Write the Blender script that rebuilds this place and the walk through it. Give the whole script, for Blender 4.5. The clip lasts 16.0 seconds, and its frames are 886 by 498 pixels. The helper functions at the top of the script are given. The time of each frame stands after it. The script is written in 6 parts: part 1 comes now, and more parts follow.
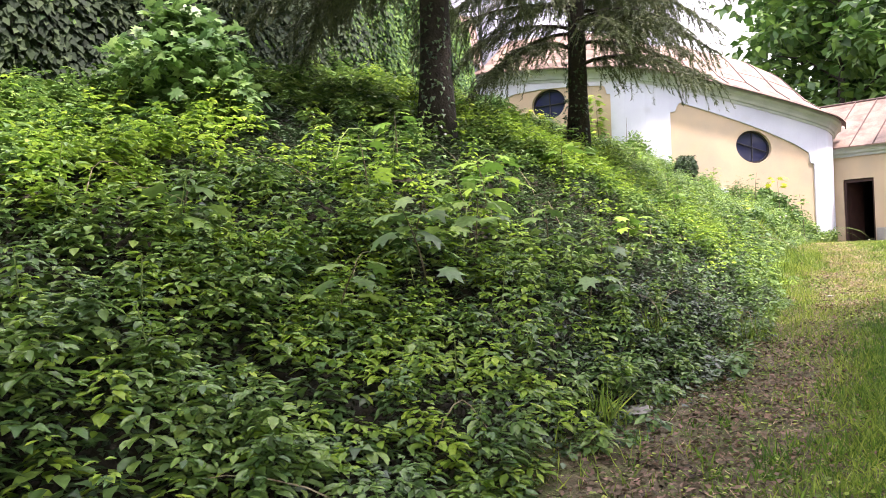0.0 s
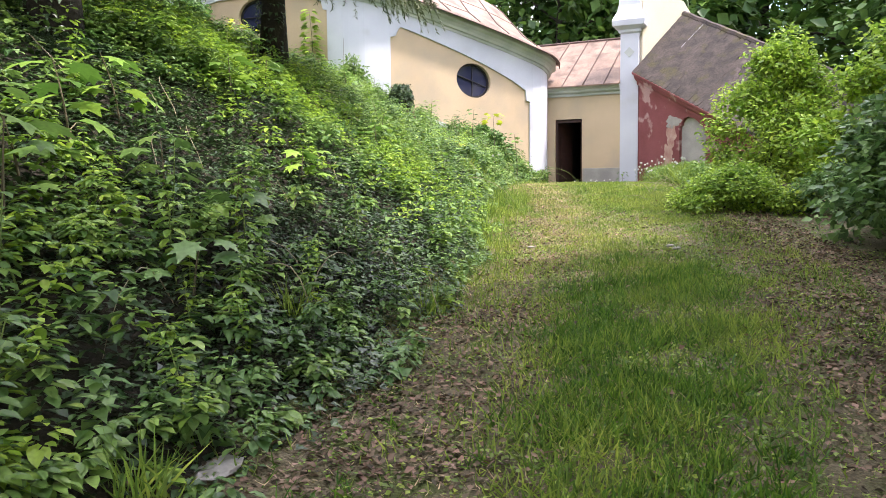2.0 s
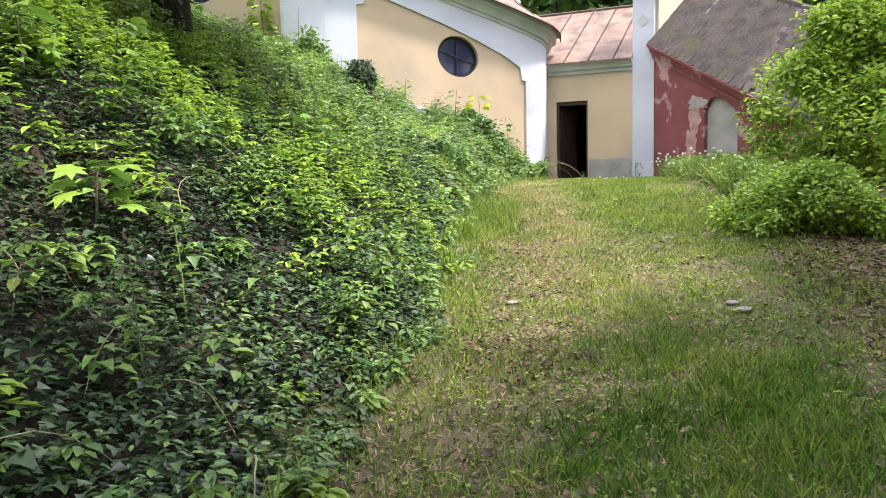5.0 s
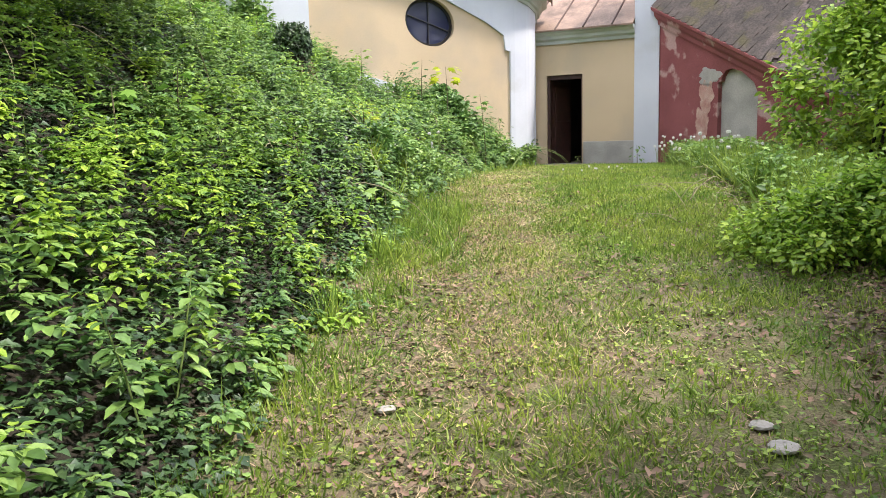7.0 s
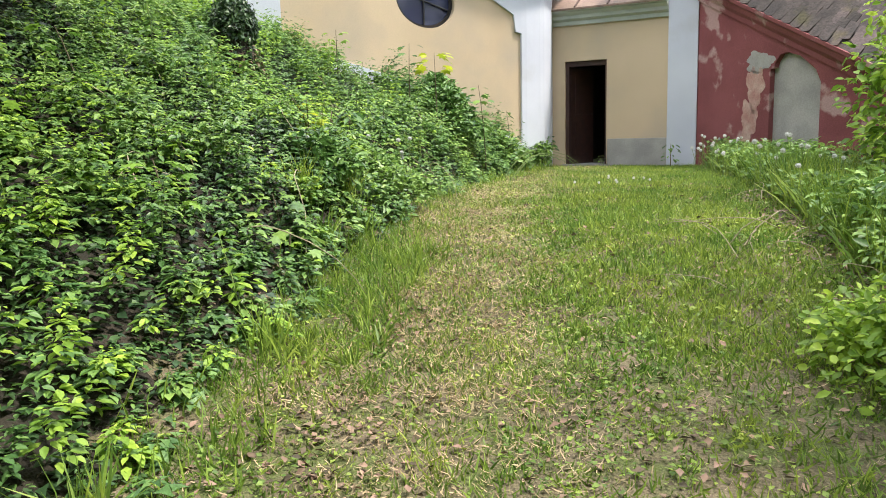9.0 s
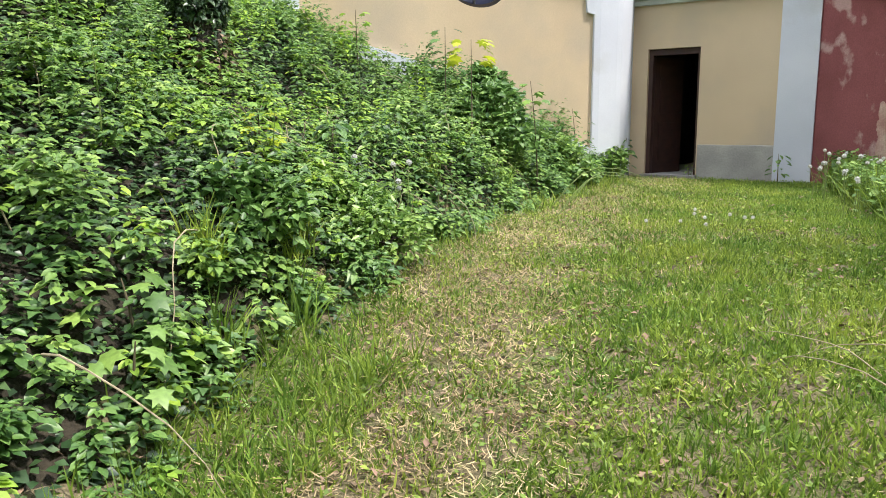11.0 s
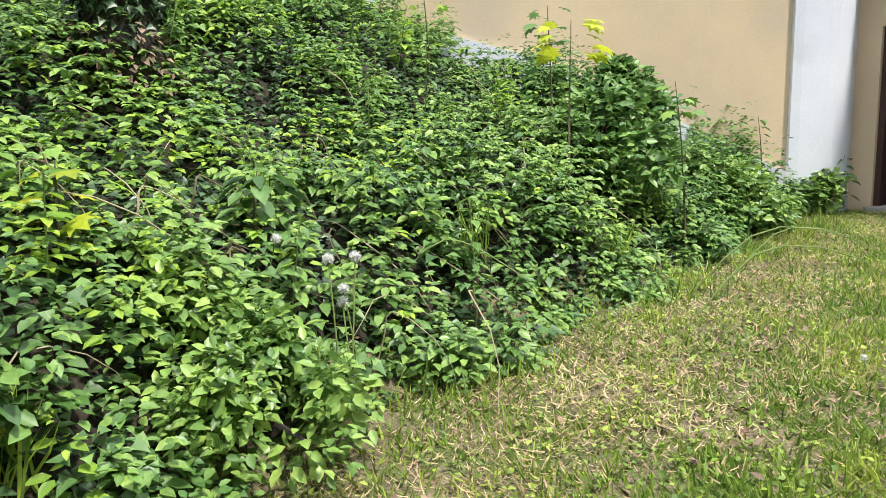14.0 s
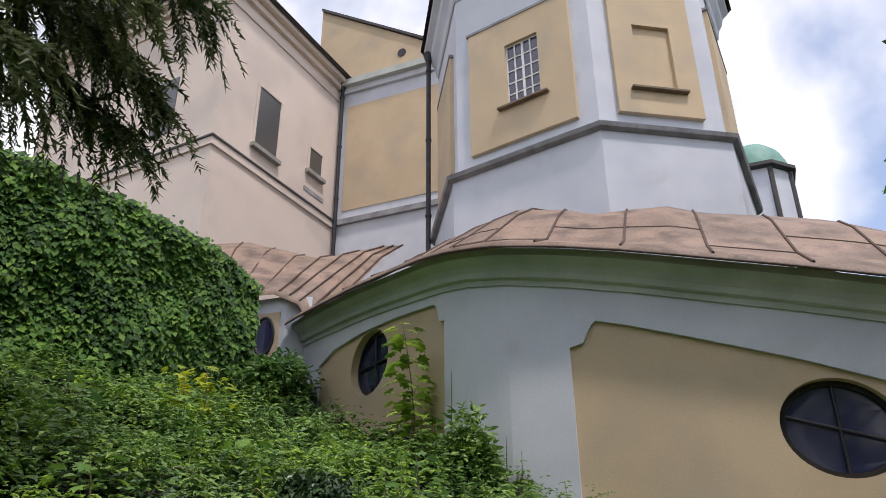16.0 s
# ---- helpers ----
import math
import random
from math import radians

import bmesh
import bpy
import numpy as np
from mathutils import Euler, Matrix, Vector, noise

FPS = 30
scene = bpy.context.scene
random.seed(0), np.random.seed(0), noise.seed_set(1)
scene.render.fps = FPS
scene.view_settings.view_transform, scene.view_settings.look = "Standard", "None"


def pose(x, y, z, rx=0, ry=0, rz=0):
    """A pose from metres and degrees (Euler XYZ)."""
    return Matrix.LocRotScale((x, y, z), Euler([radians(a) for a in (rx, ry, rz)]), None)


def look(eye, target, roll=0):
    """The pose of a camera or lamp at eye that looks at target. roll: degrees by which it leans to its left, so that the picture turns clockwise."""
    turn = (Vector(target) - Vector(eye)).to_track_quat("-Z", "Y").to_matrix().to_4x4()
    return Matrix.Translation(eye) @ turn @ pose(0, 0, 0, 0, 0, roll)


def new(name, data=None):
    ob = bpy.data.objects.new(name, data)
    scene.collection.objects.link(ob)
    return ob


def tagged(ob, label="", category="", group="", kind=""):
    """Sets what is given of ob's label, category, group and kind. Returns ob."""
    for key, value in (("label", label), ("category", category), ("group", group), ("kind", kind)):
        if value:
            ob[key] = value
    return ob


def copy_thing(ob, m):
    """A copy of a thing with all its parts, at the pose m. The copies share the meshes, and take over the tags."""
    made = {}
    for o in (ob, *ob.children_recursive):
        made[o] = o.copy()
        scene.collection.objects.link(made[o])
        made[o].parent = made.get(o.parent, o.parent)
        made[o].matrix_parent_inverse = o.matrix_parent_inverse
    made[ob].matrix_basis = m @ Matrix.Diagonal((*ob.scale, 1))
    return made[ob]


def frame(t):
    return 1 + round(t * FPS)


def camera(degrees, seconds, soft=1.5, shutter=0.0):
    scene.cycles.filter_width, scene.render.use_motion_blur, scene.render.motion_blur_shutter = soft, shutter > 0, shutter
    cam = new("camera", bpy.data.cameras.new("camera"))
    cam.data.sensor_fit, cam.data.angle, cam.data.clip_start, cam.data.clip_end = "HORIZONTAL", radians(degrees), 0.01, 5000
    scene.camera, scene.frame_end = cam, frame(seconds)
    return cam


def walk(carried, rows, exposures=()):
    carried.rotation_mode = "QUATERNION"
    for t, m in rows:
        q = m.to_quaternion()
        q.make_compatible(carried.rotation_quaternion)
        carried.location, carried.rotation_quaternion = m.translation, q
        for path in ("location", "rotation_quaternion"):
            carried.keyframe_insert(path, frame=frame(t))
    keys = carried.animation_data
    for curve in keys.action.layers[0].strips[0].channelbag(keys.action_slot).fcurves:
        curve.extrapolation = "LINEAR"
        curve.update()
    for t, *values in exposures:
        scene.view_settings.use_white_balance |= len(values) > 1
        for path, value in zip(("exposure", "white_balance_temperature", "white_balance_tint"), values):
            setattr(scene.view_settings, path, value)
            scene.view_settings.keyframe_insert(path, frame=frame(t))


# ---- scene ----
PATH = [
    (0, (7.534, -25.763, -0.361), (6.137, -24.333, -0.311), -1.6),
    (0.5, (7.464, -25.297, -0.361), (6.216, -23.735, -0.37), -1.2),
    (1, (7.368, -24.761, -0.305), (6.36, -23.035, -0.377), -1.2),
    (1.5, (7.232, -24.125, -0.244), (6.372, -22.323, -0.362), -0.8),
    (2, (7.019, -23.492, -0.207), (6.173, -21.686, -0.356), -0.6),
    (2.5, (6.806, -22.903, -0.142), (5.971, -21.095, -0.32), -0.7),
    (3, (6.613, -22.398, 0.003), (5.771, -20.593, -0.184), -0.8),
    (3.2, (6.518, -22.173, -0.003), (5.676, -20.369, -0.192), -0.6),
    (5.3, (6.066, -19.659, 0.214), (5.207, -17.862, 0.022), -1.3),
    (5.5, (6.044, -19.368, 0.261), (5.185, -17.572, 0.072), -1.0),
    (6, (5.966, -18.716, 0.261), (5.105, -16.92, 0.078), -1.2),
    (6.5, (5.921, -18.061, 0.247), (5.05, -16.272, 0.037), -1.3),
    (7, (5.798, -17.358, 0.323), (4.916, -15.581, 0.07), -1.3),
    (7.5, (5.622, -16.707, 0.407), (4.716, -14.945, 0.139), -1.5),
    (8, (5.603, -16.104, 0.422), (4.688, -14.348, 0.14), -0.5),
    (8.5, (5.481, -15.522, 0.497), (4.558, -13.77, 0.213), -1.2),
    (9, (5.312, -14.923, 0.599), (4.357, -13.19, 0.308), -1.4),
    (9.2, (5.239, -14.669, 0.597), (4.287, -12.937, 0.294), -1.1),
    (11.3, (4.525, -12.217, 0.989), (3.348, -10.632, 0.667), -0.9),
    (11.5, (4.445, -12.015, 1.02), (3.25, -10.443, 0.706), -1.2),
    (12, (4.252, -11.426, 1.021), (3.058, -9.858, 0.679), -0.8),
    (12.5, (4.026, -10.91, 1.078), (2.769, -9.392, 0.739), -1.0),
    (13, (3.839, -10.467, 1.107), (2.467, -9.05, 0.775), -1.3),
    (13.5, (3.727, -9.945, 1.093), (2.304, -8.584, 0.745), -0.6),
    (14, (3.572, -9.55, 1.117), (2.057, -8.288, 0.784), -1.5),
    (14.5, (3.471, -9.284, 1.227), (1.831, -8.187, 0.901), -1.1),
    (15, (3.58, -9.195, 1.411), (1.782, -8.319, 1.373), -0.7),
    (15.5, (3.618, -9.212, 1.482), (1.828, -8.434, 1.919), -0.6),
    (16, (3.672, -9.217, 1.497), (2.009, -8.503, 2.349), -0.4),
]
cam = camera(60.7, 16.0, soft=0.9)
walk(cam, [(t, look(e, g, r)) for t, e, g, r in PATH],
     exposures=[(0, 1.08, 6700, 30), (0.7, 0.95, 6600, 24), (1.5, 0.84, 6500, 23), (3, 0.8, 6500, 21), (5.5, 0.66, 6500, 19), (7.5, 0.51, 6500, 15), (9, 0.42, 6500, 12), (12.5, 0.36, 6500, 11), (14.5, 0.38, 6500, 11), (15.2, 0.43, 6500, 12), (15.5, 0.32, 6500, 14), (16, -0.92, 6500, 16)])

# ---- light ----
world = bpy.data.worlds.new("sky")
scene.world = world
world.use_nodes = True
wn, wl = world.node_tree.nodes, world.node_tree.links
wn.clear()
w_out = wn.new("ShaderNodeOutputWorld")
w_bg = wn.new("ShaderNodeBackground")
w_sky = wn.new("ShaderNodeTexSky")
w_sky.sky_type, w_sky.sun_disc = "NISHITA", False
w_sky.sun_elevation, w_sky.sun_rotation = radians(63), radians(80)
w_sky.dust_density, w_sky.air_density = 1.0, 1.0
w_co = wn.new("ShaderNodeTexCoord")
w_no = wn.new("ShaderNodeTexNoise")
w_no.inputs["Scale"].default_value, w_no.inputs["Detail"].default_value = 2.3, 6.0
w_rm = wn.new("ShaderNodeValToRGB")
w_rm.color_ramp.elements[0].position, w_rm.color_ramp.elements[1].position = 0.42, 0.56
w_rm.color_ramp.elements[0].color = (0.14, 0.14, 0.14, 1)
w_mx = wn.new("ShaderNodeMix")
w_mx.data_type = "RGBA"
w_mx.inputs["B"].default_value = (24.0, 24.4, 25.2, 1)
wl.new(w_co.outputs["Generated"], w_no.inputs["Vector"])
wl.new(w_no.outputs["Fac"], w_rm.inputs["Fac"])
wl.new(w_rm.outputs["Color"], w_mx.inputs["Factor"])
w_up = wn.new("ShaderNodeVectorMath")
w_up.operation = "SCALE"
w_up.inputs["Scale"].default_value = 4.2
wl.new(w_sky.outputs["Color"], w_up.inputs[0])
wl.new(w_up.outputs["Vector"], w_mx.inputs["A"])
wl.new(w_mx.outputs["Result"], w_bg.inputs["Color"])
w_bg.inputs["Strength"].default_value = 0.095
wl.new(w_bg.outputs["Background"], w_out.inputs["Surface"])

sun = new("sun", bpy.data.lights.new("sun", "SUN"))
sun.data.energy, sun.data.angle, sun.data.color = 4.4, radians(5), (1.0, 0.95, 0.87)
SUN_AZ, SUN_EL = radians(80), radians(63)
sun.matrix_world = look((math.sin(SUN_AZ) * math.cos(SUN_EL) * 50, math.cos(SUN_AZ) * math.cos(SUN_EL) * 50, math.sin(SUN_EL) * 50), (0, 0, 0))

# ---- materials ----


def material(name, color, color2=None, scale=3.0, rough=0.85, bump=0.0, bump_scale=40.0, fine=0.15, metal=0.0, spots=None, spot_scale=1.2, spot_lo=0.55, spot_hi=0.62, island=0.0, trans=0.0, detail=6.0):
    """Base colour varied at two scales, optional stains, bump, per-leaf variation and translucency."""
    m = bpy.data.materials.new(name)
    m.use_nodes = True
    n, l = m.node_tree.nodes, m.node_tree.links
    b = n["Principled BSDF"]
    b.inputs["Roughness"].default_value, b.inputs["Metallic"].default_value = rough, metal
    co = n.new("ShaderNodeNewGeometry")
    big = n.new("ShaderNodeTexNoise")
    big.inputs["Scale"].default_value, big.inputs["Detail"].default_value = scale, detail
    l.new(co.outputs["Position"], big.inputs["Vector"])
    ramp = n.new("ShaderNodeValToRGB")
    ramp.color_ramp.elements[0].position, ramp.color_ramp.elements[1].position = 0.35, 0.65
    ramp.color_ramp.elements[0].color = (*color, 1)
    ramp.color_ramp.elements[1].color = (*(color2 or [c * 0.85 for c in color]), 1)
    l.new(big.outputs["Fac"], ramp.inputs["Fac"])
    out = ramp.outputs["Color"]
    if spots:
        sn = n.new("ShaderNodeTexNoise")
        sn.inputs["Scale"].default_value, sn.inputs["Detail"].default_value = spot_scale, 8.0
        l.new(co.outputs["Position"], sn.inputs["Vector"])
        sr = n.new("ShaderNodeValToRGB")
        sr.color_ramp.elements[0].position, sr.color_ramp.elements[1].position = spot_lo, spot_hi
        l.new(sn.outputs["Fac"], sr.inputs["Fac"])
        sx = n.new("ShaderNodeMix")
        sx.data_type = "RGBA"
        sx.inputs["B"].default_value = (*spots, 1)
        l.new(sr.outputs["Color"], sx.inputs["Factor"])
        l.new(out, sx.inputs["A"])
        out = sx.outputs["Result"]
    grain = n.new("ShaderNodeTexNoise")
    grain.inputs["Scale"].default_value, grain.inputs["Detail"].default_value = bump_scale, 4.0
    l.new(co.outputs["Position"], grain.inputs["Vector"])
    hsv = n.new("ShaderNodeHueSaturation")
    mr = n.new("ShaderNodeMapRange")
    mr.inputs["From Min"].default_value, mr.inputs["From Max"].default_value = 0.3, 0.7
    mr.inputs["To Min"].default_value, mr.inputs["To Max"].default_value = 1 - fine, 1 + fine
    l.new(grain.outputs["Fac"], mr.inputs["Value"])
    val = mr.outputs["Result"]
    if island:
        ir = n.new("ShaderNodeMapRange")
        ir.inputs["To Min"].default_value, ir.inputs["To Max"].default_value = 1 - island, 1 + island
        l.new(co.outputs["Random Per Island"], ir.inputs["Value"])
        mul = n.new("ShaderNodeMath")
        mul.operation = "MULTIPLY"
        l.new(val, mul.inputs[0])
        l.new(ir.outputs["Result"], mul.inputs[1])
        val = mul.outputs["Value"]
        hr = n.new("ShaderNodeMapRange")
        hr.inputs["To Min"].default_value, hr.inputs["To Max"].default_value = 0.5 + 0.035 * island, 0.5 - 0.05 * island
        l.new(co.outputs["Random Per Island"], hr.inputs["Value"])
        l.new(hr.outputs["Result"], hsv.inputs["Hue"])
    l.new(val, hsv.inputs["Value"])
    l.new(out, hsv.inputs["Color"])
    l.new(hsv.outputs["Color"], b.inputs["Base Color"])
    if bump:
        bp = n.new("ShaderNodeBump")
        bp.inputs["Strength"].default_value, bp.inputs["Distance"].default_value = bump, 0.02
        l.new(grain.outputs["Fac"], bp.inputs["Height"])
        l.new(bp.outputs["Normal"], b.inputs["Normal"])
    if trans:
        tr = n.new("ShaderNodeBsdfTranslucent")
        l.new(hsv.outputs["Color"], tr.inputs["Color"])
        mx = n.new("ShaderNodeMixShader")
        mx.inputs["Fac"].default_value = trans
        l.new(b.outputs["BSDF"], mx.inputs[1])
        l.new(tr.outputs["BSDF"], mx.inputs[2])
        l.new(mx.outputs["Shader"], n["Material Output"].inputs["Surface"])
    return m


M_YELLOW = material("yellow_plaster", (0.62, 0.485, 0.325), (0.555, 0.43, 0.285), 0.8, 0.95, 0.08, 60, 0.05, spots=(0.47, 0.39, 0.29), spot_scale=0.9, spot_lo=0.48, spot_hi=0.75)
M_WHITE = material("white_plaster", (0.65, 0.675, 0.735), (0.56, 0.585, 0.65), 0.9, 0.95, 0.08, 60, 0.05, spots=(0.5, 0.51, 0.52), spot_scale=1.1, spot_lo=0.6, spot_hi=0.8)
M_PINK = material("pink_plaster", (0.72, 0.615, 0.54), (0.66, 0.56, 0.49), 0.5, 0.95, 0.1, 50, 0.05, spots=(0.58, 0.50, 0.45), spot_scale=0.5, spot_lo=0.52, spot_hi=0.75)
M_RED = material("red_plaster", (0.27, 0.085, 0.088), (0.21, 0.062, 0.064), 1.2, 0.95, 0.2, 50, 0.14, spots=(0.44, 0.28, 0.26), spot_scale=1.9, spot_lo=0.57, spot_hi=0.63)
M_GREY = material("grey_plaster", (0.42, 0.40, 0.37), (0.30, 0.29, 0.27), 2.0, 0.95, 0.3, 40, 0.1)
# Dirty white paint, with the cornice's own shading put into the grey-green.
M_CORNICE = material("cornice_plaster", (0.52, 0.55, 0.52), (0.40, 0.44, 0.41), 1.5, 0.9, 0.1, 50, 0.06)
M_BAND = material("weathered_band", (0.36, 0.36, 0.37), (0.22, 0.22, 0.23), 2.5, 0.9, 0.2, 40, 0.1)
M_RUST = material("rusty_tin", (0.33, 0.225, 0.165), (0.20, 0.135, 0.10), 1.6, 0.6, 0.1, 30, 0.2, spots=(0.12, 0.08, 0.06), spot_scale=2.2, spot_lo=0.48, spot_hi=0.68)
M_SEAM = material("seam_tin", (0.12, 0.075, 0.06), (0.08, 0.05, 0.04), 3.0, 0.7)
M_TILE = material("mossy_tile", (0.10, 0.08, 0.07), (0.052, 0.045, 0.041), 3.0, 0.95, 0.6, 25, 0.3, spots=(0.085, 0.075, 0.038), spot_scale=2.2, spot_lo=0.53, spot_hi=0.66, island=0.5)
M_DARK = material("dark_wood", (0.055, 0.022, 0.016), (0.035, 0.015, 0.012), 6.0, 0.6, 0.2, 60, 0.2)
# Plaster coloured dark so the room behind the door reads as unlit.
M_INSIDE = material("indoor_shade_plaster", (0.12, 0.11, 0.10), (0.07, 0.065, 0.06), 1.5, 0.95)
M_METAL = material("dark_metal", (0.05, 0.05, 0.055), (0.03, 0.03, 0.035), 4.0, 0.5, metal=0.4)
M_STONE = material("stone", (0.36, 0.34, 0.31), (0.27, 0.26, 0.24), 5.0, 0.9, 0.3, 40, 0.1)
M_COPPER = material("green_copper", (0.18, 0.36, 0.30), (0.13, 0.28, 0.24), 3.0, 0.6)
M_FRAMEWHITE = material("white_paint", (0.75, 0.75, 0.74), (0.68, 0.68, 0.67), 8.0, 0.6)
M_LEADS = material("slate", (0.075, 0.07, 0.07), (0.05, 0.05, 0.05), 5.0, 0.7)
M_SOIL = material("soil", (0.10, 0.087, 0.043), (0.185, 0.15, 0.09), 3.2, 1.0, 0.7, 70, 0.45, spots=(0.095, 0.115, 0.032), spot_scale=4.5, spot_lo=0.48, spot_hi=0.6)
M_BARK = material("bark", (0.05, 0.04, 0.032), (0.03, 0.025, 0.02), 8.0, 0.95, 0.8, 30, 0.3)
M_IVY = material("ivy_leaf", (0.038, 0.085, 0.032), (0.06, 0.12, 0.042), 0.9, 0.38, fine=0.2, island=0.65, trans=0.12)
M_HERB = material("herb_leaf", (0.13, 0.255, 0.06), (0.225, 0.37, 0.08), 2.4, 0.4, fine=0.2, island=0.45, trans=0.28)
M_NETTLE = material("nettle_leaf", (0.082, 0.185, 0.046), (0.15, 0.285, 0.064), 2.4, 0.42, fine=0.2, island=0.45, trans=0.24)
M_LIME = material("young_sunlit_leaf", (0.205, 0.375, 0.05), (0.335, 0.505, 0.065), 2.0, 0.45, fine=0.15, island=0.35, trans=0.38)
M_YELLOWLEAF = material("yellow_leaf", (0.44, 0.50, 0.035), (0.36, 0.46, 0.035), 0.8, 0.5, fine=0.12, island=0.3, trans=0.4)
M_BUSH = material("bush_leaf", (0.105, 0.225, 0.068), (0.165, 0.305, 0.085), 1.2, 0.42, fine=0.15, island=0.5, trans=0.33)
M_ELDER = material("elder_leaf", (0.25, 0.43, 0.055), (0.35, 0.52, 0.065), 1.2, 0.42, fine=0.15, island=0.45, trans=0.42)
M_MAPLE = material("maple_leaf", (0.15, 0.31, 0.045), (0.22, 0.40, 0.055), 1.2, 0.42, fine=0.15, island=0.45, trans=0.35)
M_TREE = material("tree_leaf", (0.05, 0.13, 0.022), (0.09, 0.20, 0.035), 0.5, 0.5, fine=0.1, island=0.5, trans=0.3)
M_NEEDLE = material("needles", (0.075, 0.105, 0.048), (0.115, 0.145, 0.062), 1.0, 0.5, fine=0.1, island=0.5, trans=0.3)
M_GRASS = material("grass_blade", (0.145, 0.275, 0.04), (0.29, 0.395, 0.065), 1.5, 0.5, fine=0.1, island=0.5, trans=0.4)
M_LUSH = material("lush_blade", (0.075, 0.20, 0.018), (0.14, 0.28, 0.03), 1.5, 0.5, fine=0.1, island=0.5, trans=0.35)
# Ivy leaf again, its colour darkened to hold the tree shade.
M_SHADEIVY = material("shade_ivy_leaf", (0.022, 0.045, 0.018), (0.038, 0.07, 0.025), 1.1, 0.85, fine=0.2, island=0.6, trans=0.08)
M_STRAW = material("dry_grass", (0.52, 0.44, 0.24), (0.32, 0.245, 0.13), 2.2, 0.8, fine=0.1, island=0.55, trans=0.2)
M_LITTER = material("dead_leaf", (0.115, 0.08, 0.047), (0.25, 0.185, 0.115), 2.5, 0.8, fine=0.1, island=0.7, trans=0.05)


def glass(name, tint, rough):
    m = bpy.data.materials.new(name)
    m.use_nodes = True
    b = m.node_tree.nodes["Principled BSDF"]
    b.inputs["Base Color"].default_value = (*tint, 1)
    b.inputs["Roughness"].default_value = rough
    b.inputs["Specular IOR Level"].default_value = 0.9
    return m


M_GLASS = glass("old_glass", (0.03, 0.034, 0.085), 0.08)
M_PANE = glass("dusty_glass", (0.07, 0.07, 0.068), 0.3)

# ---- mesh helpers ----


def part(name, geo, mat, parent=None, label="", smooth=False):
    """One mesh object from (verts, faces) or a bmesh, under a thing or a part."""
    me = bpy.data.meshes.new(name)
    if isinstance(geo, bmesh.types.BMesh):
        geo.to_mesh(me)
        geo.free()
    else:
        me.from_pydata([tuple(v) for v in geo[0]], [], [tuple(f) for f in geo[1]])
    me.materials.append(mat)
    if smooth:
        me.polygons.foreach_set("use_smooth", [True] * len(me.polygons))
    me.update()
    ob = new(name, me)
    if parent is not None:
        ob.parent = parent
    if label:
        ob["label"] = label
    return ob


def thing(name, label, category, at=(0, 0, 0), group="", kind=""):
    ob = new(name)
    ob.empty_display_size = 0.1
    ob.location = at
    return tagged(ob, label, category, group, kind)


def fixed(bm):
    bmesh.ops.recalc_face_normals(bm, faces=bm.faces)
    return bm


def from_geo(v, f):
    bm = bmesh.new()
    vs = [bm.verts.new(p) for p in v]
    for q in f:
        try:
            bm.faces.new([vs[k] for k in q])
        except ValueError:
            pass
    return fixed(bm)


def box(x0, x1, y0, y1, z0, z1, m=Matrix(), bevel=0.0):
    bm = bmesh.new()
    bmesh.ops.create_cube(bm, size=1.0, matrix=m @ Matrix.Translation(((x0 + x1) / 2, (y0 + y1) / 2, (z0 + z1) / 2)) @ Matrix.Diagonal((x1 - x0, y1 - y0, z1 - z0, 1)))
    if bevel:
        bmesh.ops.bevel(bm, geom=bm.edges[:], offset=bevel, segments=2, affect="EDGES", profile=0.7)
    return bm


def tube(points, radii, sides=8, cap=True):
    """A tapered tube along points."""
    v, f = [], []
    n = len(points)
    for k, p in enumerate(points):
        p = Vector(p)
        d = (Vector(points[min(k + 1, n - 1)]) - Vector(points[max(k - 1, 0)])).normalized()
        a = d.orthogonal().normalized() if k == 0 else (a - d * a.dot(d)).normalized()
        b = d.cross(a)
        r = radii[k] if hasattr(radii, "__len__") else radii
        for q in range(sides):
            w = 2 * math.pi * q / sides
            v.append(p + (a * math.cos(w) + b * math.sin(w)) * r)
    for k in range(n - 1):
        for q in range(sides):
            f.append((k * sides + q, k * sides + (q + 1) % sides, (k + 1) * sides + (q + 1) % sides, (k + 1) * sides + q))
    if cap:
        f.append(tuple(range(sides))[::-1])
        f.append(tuple(range((n - 1) * sides, n * sides)))
    return v, f


def prism(outline, z0, z1):
    """A solid over a plan outline; z1 a height or one for each corner."""
    n = len(outline)
    top = z1 if hasattr(z1, "__len__") else [z1] * n
    v = [(x, y, z0) for x, y in outline] + [(x, y, z) for (x, y), z in zip(outline, top)]
    f = [tuple(range(n))[::-1], tuple(range(n, 2 * n))] + [(k, (k + 1) % n, n + (k + 1) % n, n + k) for k in range(n)]
    return from_geo(v, f)


# ---- ground ----
def path_z(y):
    return np.interp(y, [-300, -40, -26, -19.8, -17, -15.5, -14, -12.5, -11, -10, -9, -8, -7, -5.5, -3, 0, 6, 300], [-8, -3.0, -1.85, -1.38, -1.18, -1.04, -0.91, -0.70, -0.52, -0.36, -0.20, -0.14, -0.09, -0.05, -0.05, -0.06, 0.0, 3.0])


